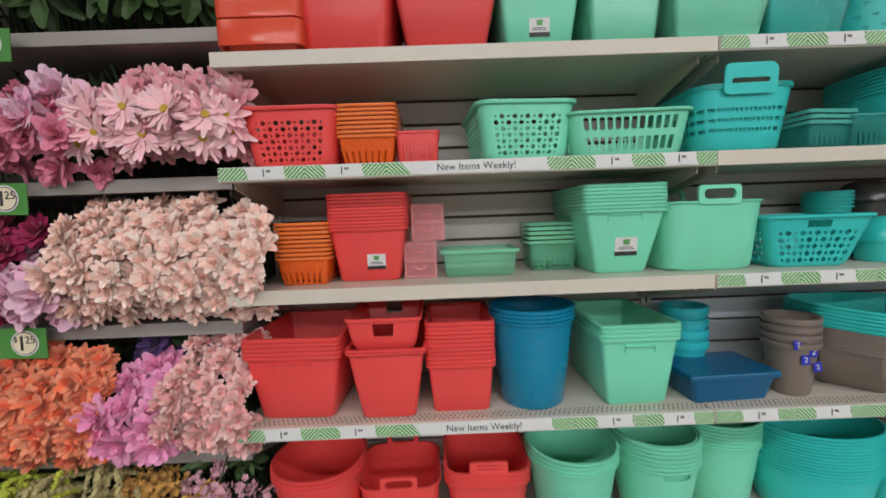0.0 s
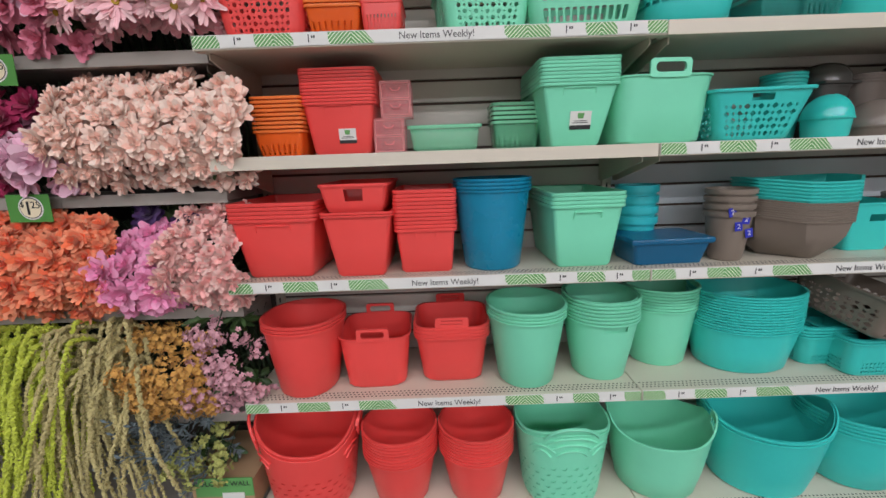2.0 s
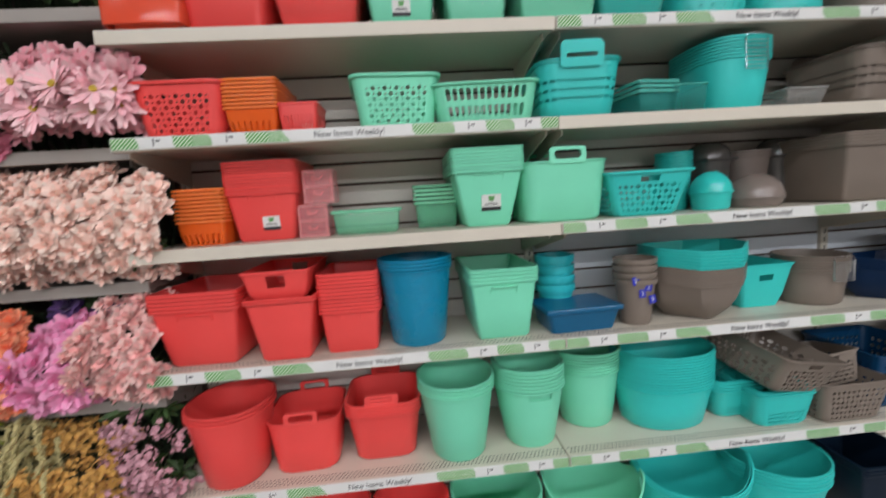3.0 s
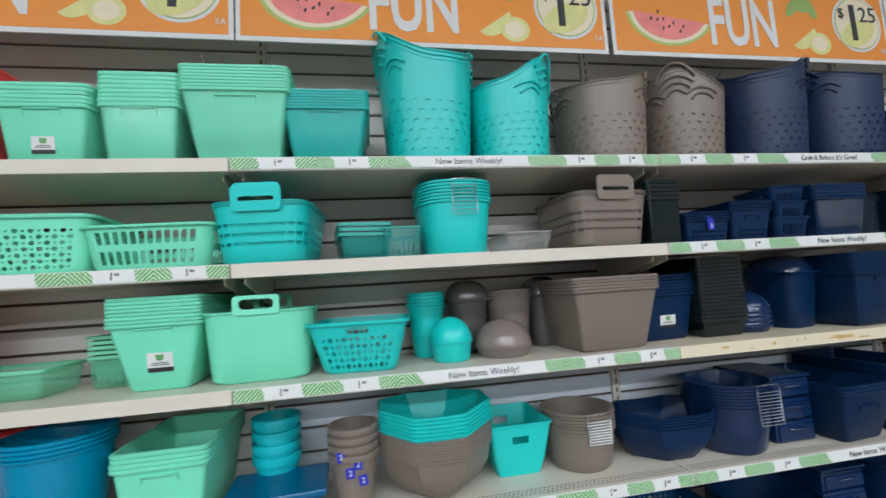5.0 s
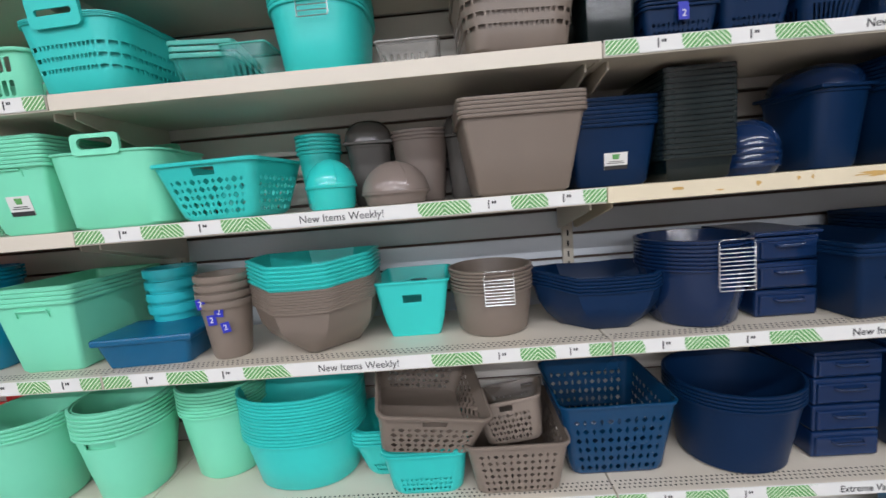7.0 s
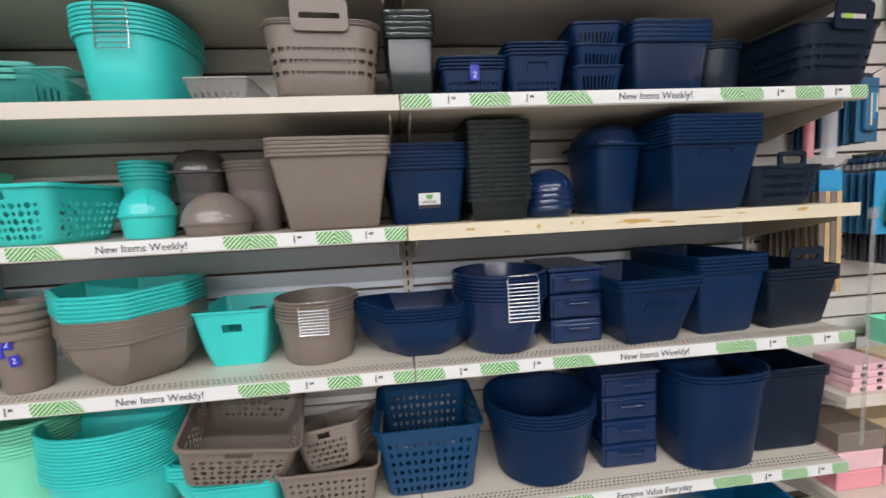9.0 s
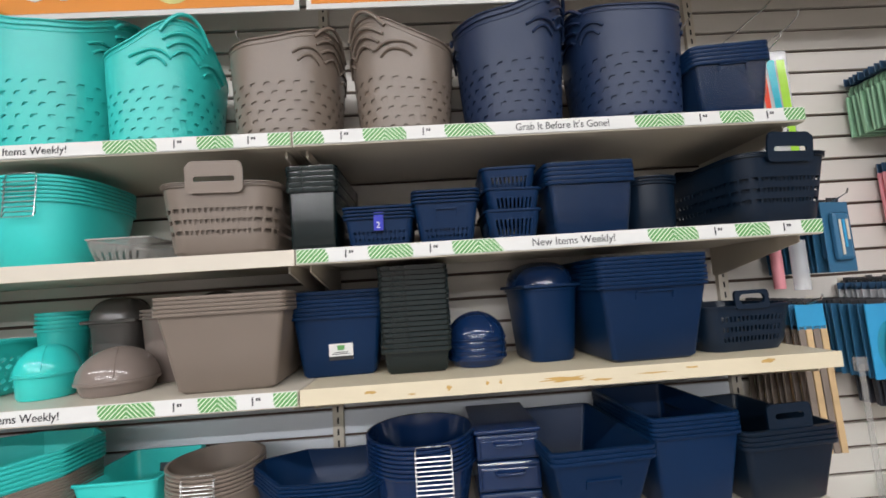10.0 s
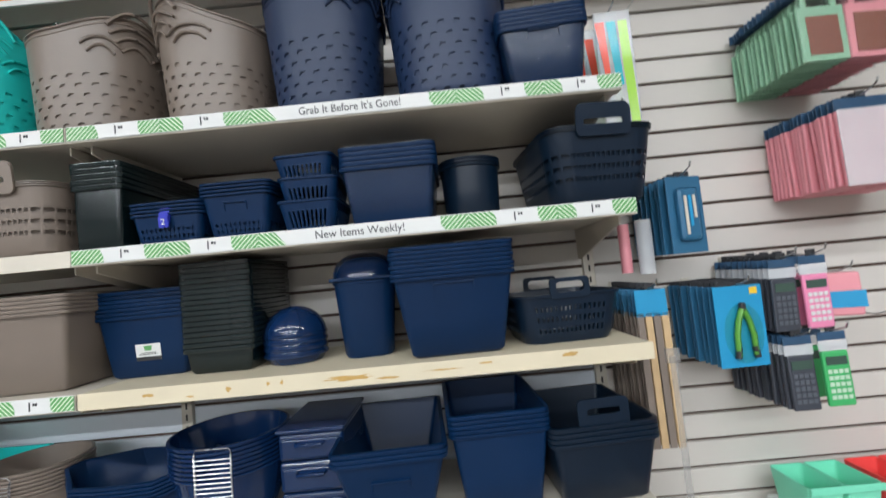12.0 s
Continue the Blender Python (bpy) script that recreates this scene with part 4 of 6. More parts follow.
def dome_bin(label, material, x, y, w, h_body, h_dome, lv=3, rings=1, base=None):
    e = empty("dome_lid_bin", pose(x, y + w / 2, LEVEL[lv] + 0.001), label, "dome bin", "dome-lidded bins")
    put("body", vessel_mesh("dome_body", (base or w * 0.92), w, (base or w * 0.92), w, h_body, oval=2, nx=9, ny=9, rows=(0, 0.15, 1)), material, e)
    for k in range(rings):
        verts, faces = [], []
        n, m = 36, 9
        z0 = h_body + k * 0.016
        rr = w / 2 + 0.003
        for j in range(m + 1):
            a = math.pi / 2 * j / m
            for i in range(n):
                t = 2 * math.pi * i / n
                verts.append(Vector((rr * math.cos(a) * math.cos(t), rr * math.cos(a) * math.sin(t), z0 + h_dome * math.sin(a))))
        for j in range(m):
            for i in range(n):
                faces.append((j * n + i, j * n + (i + 1) % n, (j + 1) * n + (i + 1) % n, (j + 1) * n + i))
        lid = put("dome_lid", mesh_of("dome_lid", verts, faces, 60), material, e)
        put("lid_rim", rim_mesh("lid_rim", w, w, z0 + 0.006, 0, 2, 9, 9, 0.005, 0.008), material, lid)
        v, f = sweep([(rr * 1.004 * math.cos(a) * math.sin(0.5), -rr * 1.004 * math.cos(a) * math.cos(0.5), z0 + h_dome * 1.004 * math.sin(a)) for a in [math.pi / 2 * q / 8 for q in range(1, 8)]], 0.0014, 5)
        put("flap_seam", mesh_of("flap_seam", v, f, 60), material, lid)
    return e


dome_bin("glossy teal mini bin with a dome lid", GLOSSTEAL, 1.234, 1.085, 0.122, 0.055, 0.072)
dome_bin("glossy taupe mini bin with a dome lid", GLOSSGREY, 1.398, 1.070, 0.168, 0.028, 0.082)
tub("waste_bin", "taupe round waste bin in a nested stack", "bin", GLOSSGREY, 1.462, 1.225, 3, 0.12, 0.155, 0.175, 0.10, 0.13, oval=2.4, n=3, dz=0.010, tall=0.007)
tub("storage_bin", "large taupe bin in a nested stack", "storage bin", GREY, 1.705, 1.045, 3, 0.210, 0.276, 0.182, 0.22, n=5, dz=0.009, r=0.012, tall=0.007, rot=3)
tub("storage_bin", "navy bin in a nested stack with a sticker", "storage bin", NAVY, 1.938, 1.135, 3, 0.178, 0.215, 0.152, 0.20, n=7, dz=0.010, r=0.012, tall=0.007, rot=4, extras=paper_label(0.152, 0.20, 0.237, 0.005, 0.40, 0.058, 0.04))
tub("letter_tray", "dark green-black tray in a tall nested tower", "tray", DARKGLASS, 2.138, 1.105, 3, 0.145, 0.160, 0.062, 0.22, n=17, dz=0.0125, r=0.006, out=0.002, tall=0.004)
dome_bin("stack of glossy navy dome lids", GLOSSNAVY, 2.292, 1.105, 0.145, 0.018, 0.070, rings=4, base=0.132)


def flip_lid_bin(label, material, x, y, w0=0.118, w1=0.148, h=0.185, d0=0.15, lv=3, cover=GLOSSNAVY):
    d1 = d0 + w1 - w0
    e = tub("flip_lid_bin", label, "waste bin", material, x, y, lv, w0, w1, h, d0, r=0.03, tall=0.008, rot=8)[0]
    verts, faces = [], []
    n, m = 28, 8
    for j in range(m + 1):
        a = math.pi / 2 * j / m
        pts, _ = outline((w1 + 0.014) * math.cos(a) ** 0.7 + 0.001, (d1 + 0.018) * math.cos(a) ** 0.7 + 0.001, 0, 2.6, 4, 4)
        n = len(pts)
        for p in pts:
            verts.append(Vector((p.x, p.y, 0.008 + 0.062 * math.sin(a))))
    for j in range(m):
        for i in range(n):
            faces.append((j * n + i, j * n + (i + 1) % n, (j + 1) * n + (i + 1) % n, (j + 1) * n + i))
    lid = put("flip_lid", mesh_of("flip_lid", verts, faces, 60), cover, e, "rounded glossy flip lid", pose(0, 0, h))
    part("lid_lip", box_bm(-w1 / 2 - 0.006, w1 / 2 + 0.006, -d1 / 2 - 0.010, d1 / 2 + 0.006, 0.0, 0.009, 0.003), material, lid)
    return e


flip_lid_bin("navy waste bin with a rounded flip lid", NAVY, 2.475, 1.125)
SMOKEGREY = mat("glossy_dark_grey_plastic", (0.085, 0.080, 0.075), 0.16, bump=0.0)
flip_lid_bin("dark grey waste bin with a rounded flip lid", SMOKEGREY, 1.318, 1.225, 0.100, 0.120, 0.165, 0.10, cover=SMOKEGREY)
flip_lid_bin("dark grey flip-lid waste bin beside the large bin", SMOKEGREY, 1.585, 1.235, 0.085, 0.105, 0.165, 0.085, cover=SMOKEGREY)
tub("storage_bin", "large navy bin in a tall nested stack", "storage bin", NAVY, 2.692, 1.05, 3, 0.205, 0.262, 0.180, 0.24, n=8, dz=0.0095, r=0.012, tall=0.007, rot=3, extras=grip_slot(0.18, 0.24, 0.297, 0.09, NAVY, 0.86))


def caddy(label, material, x, y, lv, w0, w1, h, d0, rot=0, hw=0.092, hh=0.036):
    return tub("handle_basket", label, "basket", material, x, y, lv, w0, w1, h, d0, r=0.035, nx=15, ny=12, rows=(0, 0.20, 0.34, 0.42, 0.56, 0.64, 0.78, 1), hole=slots(1, 0.28, 0.42, (1, 3, 5)),
               out=0.004, tall=0.007, extras=handle_loops(h, d0 + w1 - w0, hw, hh, material, True, 0.007), rot=rot)


caddy("navy slotted caddy basket with loop handles", DARKNAVY, 2.950, 1.085, 3, 0.215, 0.248, 0.112, 0.19, 5)

# ---- fourth row ----
tub("storage_bin", "large coral bin in a nested stack", "storage bin", CORAL, -0.410, 1.05, 4, 0.190, 0.245, 0.180, 0.27, n=5, dz=0.0115, r=0.012, tall=0.0095, rot=-2, extras=grip_slot(0.18, 0.27, 0.325, 0.10, CORAL, 0.84))
tub("storage_bin", "coral bin with a flared rim", "storage bin", CORAL, -0.172, 1.035, 4, 0.140, 0.195, 0.185, 0.25, n=2, dz=0.008, r=0.012, tall=0.012)
tub("storage_bin", "coral bin with a grip hole in its side, set on top", "storage bin", CORAL, -0.176, 1.025, 4, 0.160, 0.192, 0.085, 0.26, r=0.012, nx=3, ny=3, rows=(0, 0.2, 0.42, 0.82, 1), z=LEVEL[4] + 0.188,
    hole=lambda i, j, side: True if j == 2 and i in (1, 13) else None, tall=0.009)
tub("storage_bin", "coral bin in a tall nested stack", "storage bin", CORAL, 0.020, 1.055, 4, 0.150, 0.172, 0.135, 0.23, n=11, dz=0.0112, r=0.010, tall=0.0095, extras=grip_slot(0.135, 0.23, 0.252, 0.06, CORAL, 0.86))
tub("waste_tub", "round blue plastic tub in a nested stack", "tub", BLUE, 0.223, 1.04, 4, 0.172, 0.228, 0.240, 0.172, oval=2, n=4, dz=0.0105, out=0.003, tall=0.009)
tub("storage_bin", "mint bin in a nested stack", "storage bin", MINT, 0.487, 1.055, 4, 0.160, 0.206, 0.190, 0.28, n=4, dz=0.0115, r=0.012, tall=0.0095, rot=1, extras=grip_slot(0.19, 0.28, 0.332, 0.08, MINT, 0.84))
tub("desk_cup", "aqua plastic cup in a nested stack", "cup", AQUA, 0.716, 1.18, 4, 0.096, 0.126, 0.125, 0.096, oval=2, n=4, dz=0.034, tall=0.012)
e = empty("lidded_box", pose(0.745, 1.04, LEVEL[4] + 0.001, 0, 0, 3), "flat deep-blue plastic box with a lid", "storage box")
put("body", vessel_mesh("lidded_body", 0.215, 0.235, 0.15, 0.165, 0.062, 0.014), DEEPBLUE, e, m=pose(0, 0.083, 0))
part("lid", box_bm(-0.126, 0.126, -0.006, 0.172, 0.062, 0.080, 0.005), DEEPBLUE, e)
cups = tub("desk_cup", "taupe plastic cup in a nested stack with blue tags", "cup", GREY, 0.940, 1.055, 4, 0.092, 0.126, 0.150, 0.092, oval=2, n=4, dz=0.022, tall=0.012)
TAGBLUE = mat("blue_tag", (0.02, 0.03, 0.42), 0.4)
for k, e in enumerate(tagged_baskets):
    t = part("price_sticker", box_bm(-0.011, 0.011, -0.0012, 0, -0.012, 0.012), TAGBLUE, e, "blue price sticker", pose(0.002 * (k % 2), -0.1175 + 0.0025 * k, 0.050, 5, 0, 0))
    if k == 0:
        lettering("2", 0.020, 0, -0.002, 0, WHITE, t, "price_figure")
for k, (dx, dzz, tx) in enumerate(((-0.030, 0.150, -12), (0.012, 0.128, 6), (-0.008, 0.108, -4), (0.024, 0.088, -10))):
    t = part("price_sticker", box_bm(-0.011, 0.011, -0.0012, 0, -0.013, 0.013), TAGBLUE, cups[0], "blue price sticker", pose(dx, -0.060, dzz, 0, tx, 0))
    lettering("2", 0.020, 0, -0.002, 0, WHITE, t, "price_figure")


def basin(label, material, x, y, lv, w0, w1, d0, d1, h, n=1, dz=0.012, z=None, mats=None, rot=0, wave=0.012):
    """An eight-sided washing-up basin, its mouth rising to the corners."""
    return tub("basin", label, "basin", material, x, y, lv, w0, w1, h, d0, d1, r=-0.085, rows=(0, 0.03, 0.35, 0.62, 1), nx=3, ny=2, n=n, dz=dz, z=z, mats=mats, rot=rot,
               lift=lambda a: wave * abs(math.cos(a)) ** 2, out=0.005, tall=0.006, bulge=0.012)


basin("taupe eight-sided basin in a nested stack", GREY, 1.168, 1.055, 4, 0.195, 0.305, 0.19, 0.285, 0.120, 9, 0.0064)
basin("teal eight-sided basin nested on taupe ones", TEAL, 1.168, 1.055, 4, 0.195, 0.310, 0.19, 0.290, 0.125, 6, 0.0100, z=LEVEL[4] + 0.058)
tub("storage_box", "teal plastic box with grip holes and a lid", "storage box", TEAL, 1.418, 1.135, 4, 0.142, 0.195, 0.155, 0.17, r=0.014, nx=3, ny=3, rows=(0, 0.3, 0.62, 0.76, 1),
    hole=lambda i, j, side: True if j == 2 and i in (1, 13) else None, tall=0.007, out=0.004)
tub("bucket_bin", "round taupe tub in a nested stack with wire handles", "tub", GREY, 1.628, 1.08, 4, 0.182, 0.212, 0.118, 0.182, oval=2, n=7, dz=0.009, tall=0.007, extras=wire_bail(0.118, 0.212, 0.072, 0.062, 9, 0.012))
basin("navy eight-sided basin in a nested stack", NAVY, 1.912, 1.085, 4, 0.225, 0.352, 0.14, 0.22, 0.105, 5, 0.0085, wave=0.016)
tub("bucket_bin", "round navy tub in a nested stack with wire handles", "tub", GLOSSNAVY, 2.135, 1.04, 4, 0.195, 0.255, 0.148, 0.195, oval=2, n=8, dz=0.0095, tall=0.008, extras=wire_bail(0.148, 0.255, 0.078, 0.095, 11, 0.03))


def drawer_tower(label, material, x, y, lv, w, d, heights):
    e = empty("drawer_tower", pose(x, y, LEVEL[lv] + 0.001), label, "drawer unit")
    z = 0
    for hh in heights:
        part("drawer_shell", box_bm(-w / 2, w / 2, 0, d, z, z + hh - 0.003, 0.006), material, e)
        dr = part("drawer", box_bm(-w / 2 + 0.008, w / 2 - 0.008, -0.006, 0.01, z + 0.006, z + hh * 0.80, 0.004), material, e)
        v, f = sweep([(-w * 0.22, -0.006, z + hh * 0.66), (-w * 0.2, -0.016, z + hh * 0.62), (w * 0.2, -0.016, z + hh * 0.62), (w * 0.22, -0.006, z + hh * 0.66)], 0.004, 6)
        put("pull", mesh_of("pull", v, f, 60), material, dr)
        z += hh
    part("lid", box_bm(-w / 2 - 0.005, w / 2 + 0.005, -0.006, d + 0.004, z, z + 0.010, 0.004), material, e)
    return e


drawer_tower("glossy dark navy stacking drawers", GLOSSNAVY, 2.340, 1.09, 4, 0.150, 0.22, (0.07, 0.07, 0.062))
tub("storage_bin", "navy bin in a nested stack", "storage bin", NAVY, 2.520, 1.035, 4, 0.152, 0.232, 0.165, 0.27, n=3, dz=0.010, r=0.012, tall=0.008, rot=4, extras=grip_slot(0.165, 0.27, 0.35, 0.08, NAVY, 0.66))
tub("storage_bin", "tall navy bin in a nested stack", "storage bin", NAVY, 2.762, 1.065, 4, 0.165, 0.212, 0.185, 0.26, n=5, dz=0.010, r=0.012, tall=0.008, rot=3)
tub("storage_bin", "dark navy bin with a tab handle", "storage bin", DARKNAVY, 2.985, 1.07, 4, 0.19, 0.235, 0.145, 0.25, n=4, dz=0.011, r=0.014, tall=0.008, rot=5,
    extras=lambda e, i, top: put("handle", mesh_of("tab_handle", *slot_plate(0.115, 0.062, 0.075, 0.014, 0.005, 0.55), 40), DARKNAVY, e, m=pose(0, -0.146, 0.138)) if top else None)

# ---- fifth row ----
tub("waste_tub", "oval coral tub in a nested stack", "tub", CORAL, -0.385, 1.02, 5, 0.180, 0.248, 0.228, 0.20, oval=2.2, n=3, dz=0.011, out=0.003, tall=0.008, rot=-4)
tub("handle_tub", "coral tub with loop handles", "tub", CORAL, -0.163, 1.07, 5, 0.190, 0.226, 0.178, 0.20, r=0.045, out=0.004, tall=0.006, extras=handle_loops(0.178, 0.236, 0.10, 0.032, CORAL, True, 0.007), rot=2)
tub("handle_tub", "coral tub with loop handles in a nested stack", "tub", CORAL, 0.088, 1.095, 5, 0.195, 0.236, 0.165, 0.20, r=0.045, out=0.004, tall=0.007, n=4, dz=0.011, extras=handle_loops(0.165, 0.241, 0.105, 0.032, CORAL, True, 0.007))
tub("waste_tub", "oval mint tub in a nested stack", "tub", MINT, 0.330, 1.03, 5, 0.175, 0.245, 0.230, 0.20, oval=2.2, n=4, dz=0.0105, out=0.003, tall=0.008)
tub("waste_tub", "round mint tub with a grip hole in a nested stack", "tub", MINT, 0.580, 1.062, 5, 0.165, 0.232, 0.205, 0.18, oval=2.2, nx=9, ny=9, n=7, dz=0.0115, out=0.003, tall=0.009, rows=(0, 0.03, 0.5, 0.86, 0.95, 1),
    hole=lambda i, j, side: True if j == 3 and 4 <= i <= 8 else None)
tub("waste_tub", "round mint tub in a nested stack", "tub", MINT, 0.815, 1.140, 5, 0.180, 0.235, 0.205, 0.17, oval=2, n=8, dz=0.010, out=0.003, tall=0.008)
tub("wash_tub", "large round teal tub in a tall nested stack", "tub", TEAL, 1.075, 1.07, 5, 0.275, 0.335, 0.150, 0.22, 0.28, oval=2.2, n=14, dz=0.0092, out=0.004, tall=0.006)
tub("mini_basket", "small teal basket in a nested stack", "basket", TEAL, 1.315, 1.12, 5, 0.125, 0.185, 0.112, 0.14, r=0.03, nx=9, ny=7, rows=(0, 0.12, 0.26, 0.40, 1), hole=lattice((1, 2)), n=4, dz=0.0105, out=0.003, tall=0.007)
tub("storage_basket", "low teal basket with small holes", "basket", TEAL, 1.422, 1.035, 5, 0.180, 0.215, 0.120, 0.17, r=0.03, nx=11, ny=9, rows=(0, 0.10, 0.22, 0.34, 0.46, 1), hole=lattice((1, 2, 3)), out=0.004, tall=0.008, n=2, dz=0.010)
lattice_basket("taupe lattice basket tilted on the other baskets", GREY, 1.412, 1.0, 5, w0=0.222, w1=0.270, h=0.125, d0=0.26, rot=12, tilt=(10, 12), z=LEVEL[5] + 0.152)
lattice_basket("taupe lattice basket with another set inside", GREY, 1.652, 1.02, 5, w0=0.205, w1=0.25, h=0.145, d0=0.26, dense=True)
lattice_basket("small taupe lattice basket lying in a larger one", GREY, 1.672, 1.06, 5, w0=0.14, w1=0.178, h=0.11, d0=0.2, rot=-8, tilt=(-14, -12), z=LEVEL[5] + 0.085)
lattice_basket("deep-blue plastic lattice basket", INKBLUE, 1.912, 1.07, 5, w0=0.235, w1=0.288, h=0.205, d0=0.24, dense=True)
tub("wash_tub", "large round navy tub in a nested stack", "tub", NAVY, 2.245, 1.035, 5, 0.250, 0.315, 0.185, 0.24, 0.30, oval=2.1, n=5, dz=0.0095, out=0.003, tall=0.007)
drawer_tower("glossy dark navy stacking drawer tower", GLOSSNAVY, 2.495, 1.09, 5, 0.168, 0.24, (0.072, 0.072, 0.072, 0.06))
tub("waste_tub", "tall oval navy bin in a nested stack", "bin", NAVY, 2.745, 1.02, 5, 0.230, 0.285, 0.270, 0.20, oval=3, n=3, dz=0.010, out=0.003, tall=0.008)
tub("storage_bin", "navy rectangular bin in a nested stack", "storage bin", DARKNAVY, 2.985, 1.08, 5, 0.210, 0.238, 0.240, 0.25, n=3, dz=0.010, r=0.012, tall=0.009)

# ---- bottom row on the base deck ----


def flex_tub(label, material, x, y, w, h, up=0.05, turn=0.0, n=1):
    a0 = radians(turn)
    c_total = 2 * (11 + 11) + 12
    first = int(((a0 + math.pi * 0.75) / (2 * math.pi) * c_total)) % c_total
    ears = (first, (first + c_total // 2) % c_total)

    def cut(i, j, side):
        for c in ears:
            if j == 4 and min((i - c) % c_total, (c - i) % c_total) <= 1:
                return (0.5, 0.36)
        return None
    return tub("flexible_tub", label, "tub", material, x, y, 6, w * 0.78, w, h, w * 0.74, oval=2.1, nx=11, ny=11, rows=(0, 0.02, 0.35, 0.7, 0.86, 0.96, 1), hole=cut, lift=ear(up, a0, 6), out=0.003, tall=0.007, n=n, dz=0.012)


laundry(CORAL, "coral perforated laundry basket with ear handles", -0.390, 0.96, 0.255, 0.318, 0.225, 12, 0.075, 2, 0.24, 6)
tub("waste_tub", "round coral tub in a nested stack", "tub", CORAL, -0.094, 0.98, 6, 0.170, 0.238, 0.175, 0.17, oval=2, n=9, dz=0.0105, tall=0.008)
tub("waste_tub", "round coral tub in a nested stack", "tub", CORAL, 0.156, 0.98, 6, 0.170, 0.238, 0.175, 0.17, oval=2, n=9, dz=0.0105, tall=0.008)
laundry(MINT, "mint perforated laundry basket with woven handles", 0.435, 0.96, 0.24, 0.295, 0.25, -90, 0.03, 2, 0.23, 6)
flex_tub("mint flexible tub with ear handles", MINT, 0.769, 0.97, 0.330, 0.215, 0.05, -20)
flex_tub("teal flexible tub with ear handles", TEAL, 1.118, 0.96, 0.380, 0.225, 0.05, -20, 2)
tub("waste_tub", "round teal tub in a nested stack", "tub", TEAL, 1.430, 0.98, 6, 0.230, 0.318, 0.210, 0.23, oval=2.1, n=5, dz=0.012, tall=0.009)
tub("storage_bin", "dark grey bin in a nested stack", "storage bin", DARKNAVY, 1.78, 1.0, 6, 0.20, 0.245, 0.21, 0.25, n=3, dz=0.011, r=0.012, tall=0.009)
tub("storage_bin", "blue bin in a nested stack", "storage bin", DEEPBLUE, 2.86, 1.0, 6, 0.20, 0.245, 0.22, 0.25, n=3, dz=0.011, r=0.012, tall=0.009)


# ---- artificial flowers ----
def petal(length, width, tilt, turn, r0=0.0, z0=0.0, curl=0.25):
    """One cupped petal that leans out by tilt degrees from the axis z."""
    t, a = radians(tilt), radians(turn)
    out, up = Vector((math.cos(a), math.sin(a), 0)), Vector((0, 0, 1))
    side = Vector((-math.sin(a), math.cos(a), 0))
    along = out * math.sin(t) + up * math.cos(t)
    nrm = up * math.sin(t) - out * math.cos(t)
    b = out * r0 + up * z0
    v = [b - side * width * 0.15, b + side * width * 0.15,
         b + along * length * 0.55 + side * width * 0.5 + nrm * length * curl * 0.25, b + along * length * 0.55 + nrm * length * curl * -0.05, b + along * length * 0.55 - side * width * 0.5 + nrm * length * curl * 0.25,
         b + along * length * 0.95 + side * width * 0.22 + nrm * length * curl * 0.3, b + along * length + nrm * length * curl * 0.2, b + along * length * 0.95 - side * width * 0.22 + nrm * length * curl * 0.3]
    return v, [(0, 1, 2, 3), (0, 3, 4), (3, 2, 5, 6), (4, 3, 6, 7)]


def flower_mesh(name, layers, seed):
    rnd = random.Random(seed)
    chunks = []
    for count, length, width, tilt, z0 in layers:
        for k in range(count):
            chunks.append(petal(length * rnd.uniform(0.7, 1.25), width * rnd.uniform(0.7, 1.1), tilt + rnd.uniform(-20, 16), 360 * k / count + rnd.uniform(-16, 16) + tilt * 3, 0.003, z0, rnd.uniform(-0.25, 0.45)))
    return mesh_of(name, *merged(chunks))


def cluster_mesh(name, count, rad, size, seed):
    """A ball of small five-petalled blossoms."""
    rnd = random.Random(seed)
    chunks = []
    for _ in range(count):
        d = Vector((rnd.gauss(0, 1), rnd.gauss(0, 1), abs(rnd.gauss(0.4, 1)))).normalized()
        q = d.to_track_quat("Z", "Y")
        c = d * rad * rnd.uniform(0.45, 1.15)
        spin = rnd.uniform(0, 72)
        s = size * rnd.uniform(0.7, 1.2)
        for k in range(5):
            v, f = petal(s, s * 0.75, 65, spin + 72 * k, 0.001, 0, 0.2)
            chunks.append(([q @ p + c for p in v], f))
    return mesh_of(name, *merged(chunks))


def leaf_mesh(name, count, length, width, seed):
    rnd = random.Random(seed)
    return mesh_of(name, *merged([petal(length * rnd.uniform(0.7, 1.2), width, rnd.uniform(45, 95), rnd.uniform(0, 360), 0.004, rnd.uniform(-0.03, 0.0), 0.5) for _ in range(count)]))


DAHLIA = ((9, 0.042, 0.032, 88, 0.0), (9, 0.040, 0.030, 68, 0.004), (8, 0.034, 0.026, 48, 0.008), (6, 0.026, 0.020, 28, 0.010), (4, 0.02, 0.012, 12, 0.012))
HYDRANGEA = ((12, 0.034, 0.026, 100, -0.004), (12, 0.036, 0.026, 78, 0.002), (10, 0.034, 0.026, 55, 0.008), (8, 0.032, 0.024, 32, 0.012), (4, 0.028, 0.02, 12, 0.014))
DAISY = ((16, 0.046, 0.016, 84, 0.0), (15, 0.043, 0.015, 72, 0.003))
PEONY = ((8, 0.050, 0.046, 80, 0.0), (7, 0.046, 0.042, 55, 0.004), (6, 0.040, 0.036, 30, 0.006), (5, 0.03, 0.026, 12, 0.008))

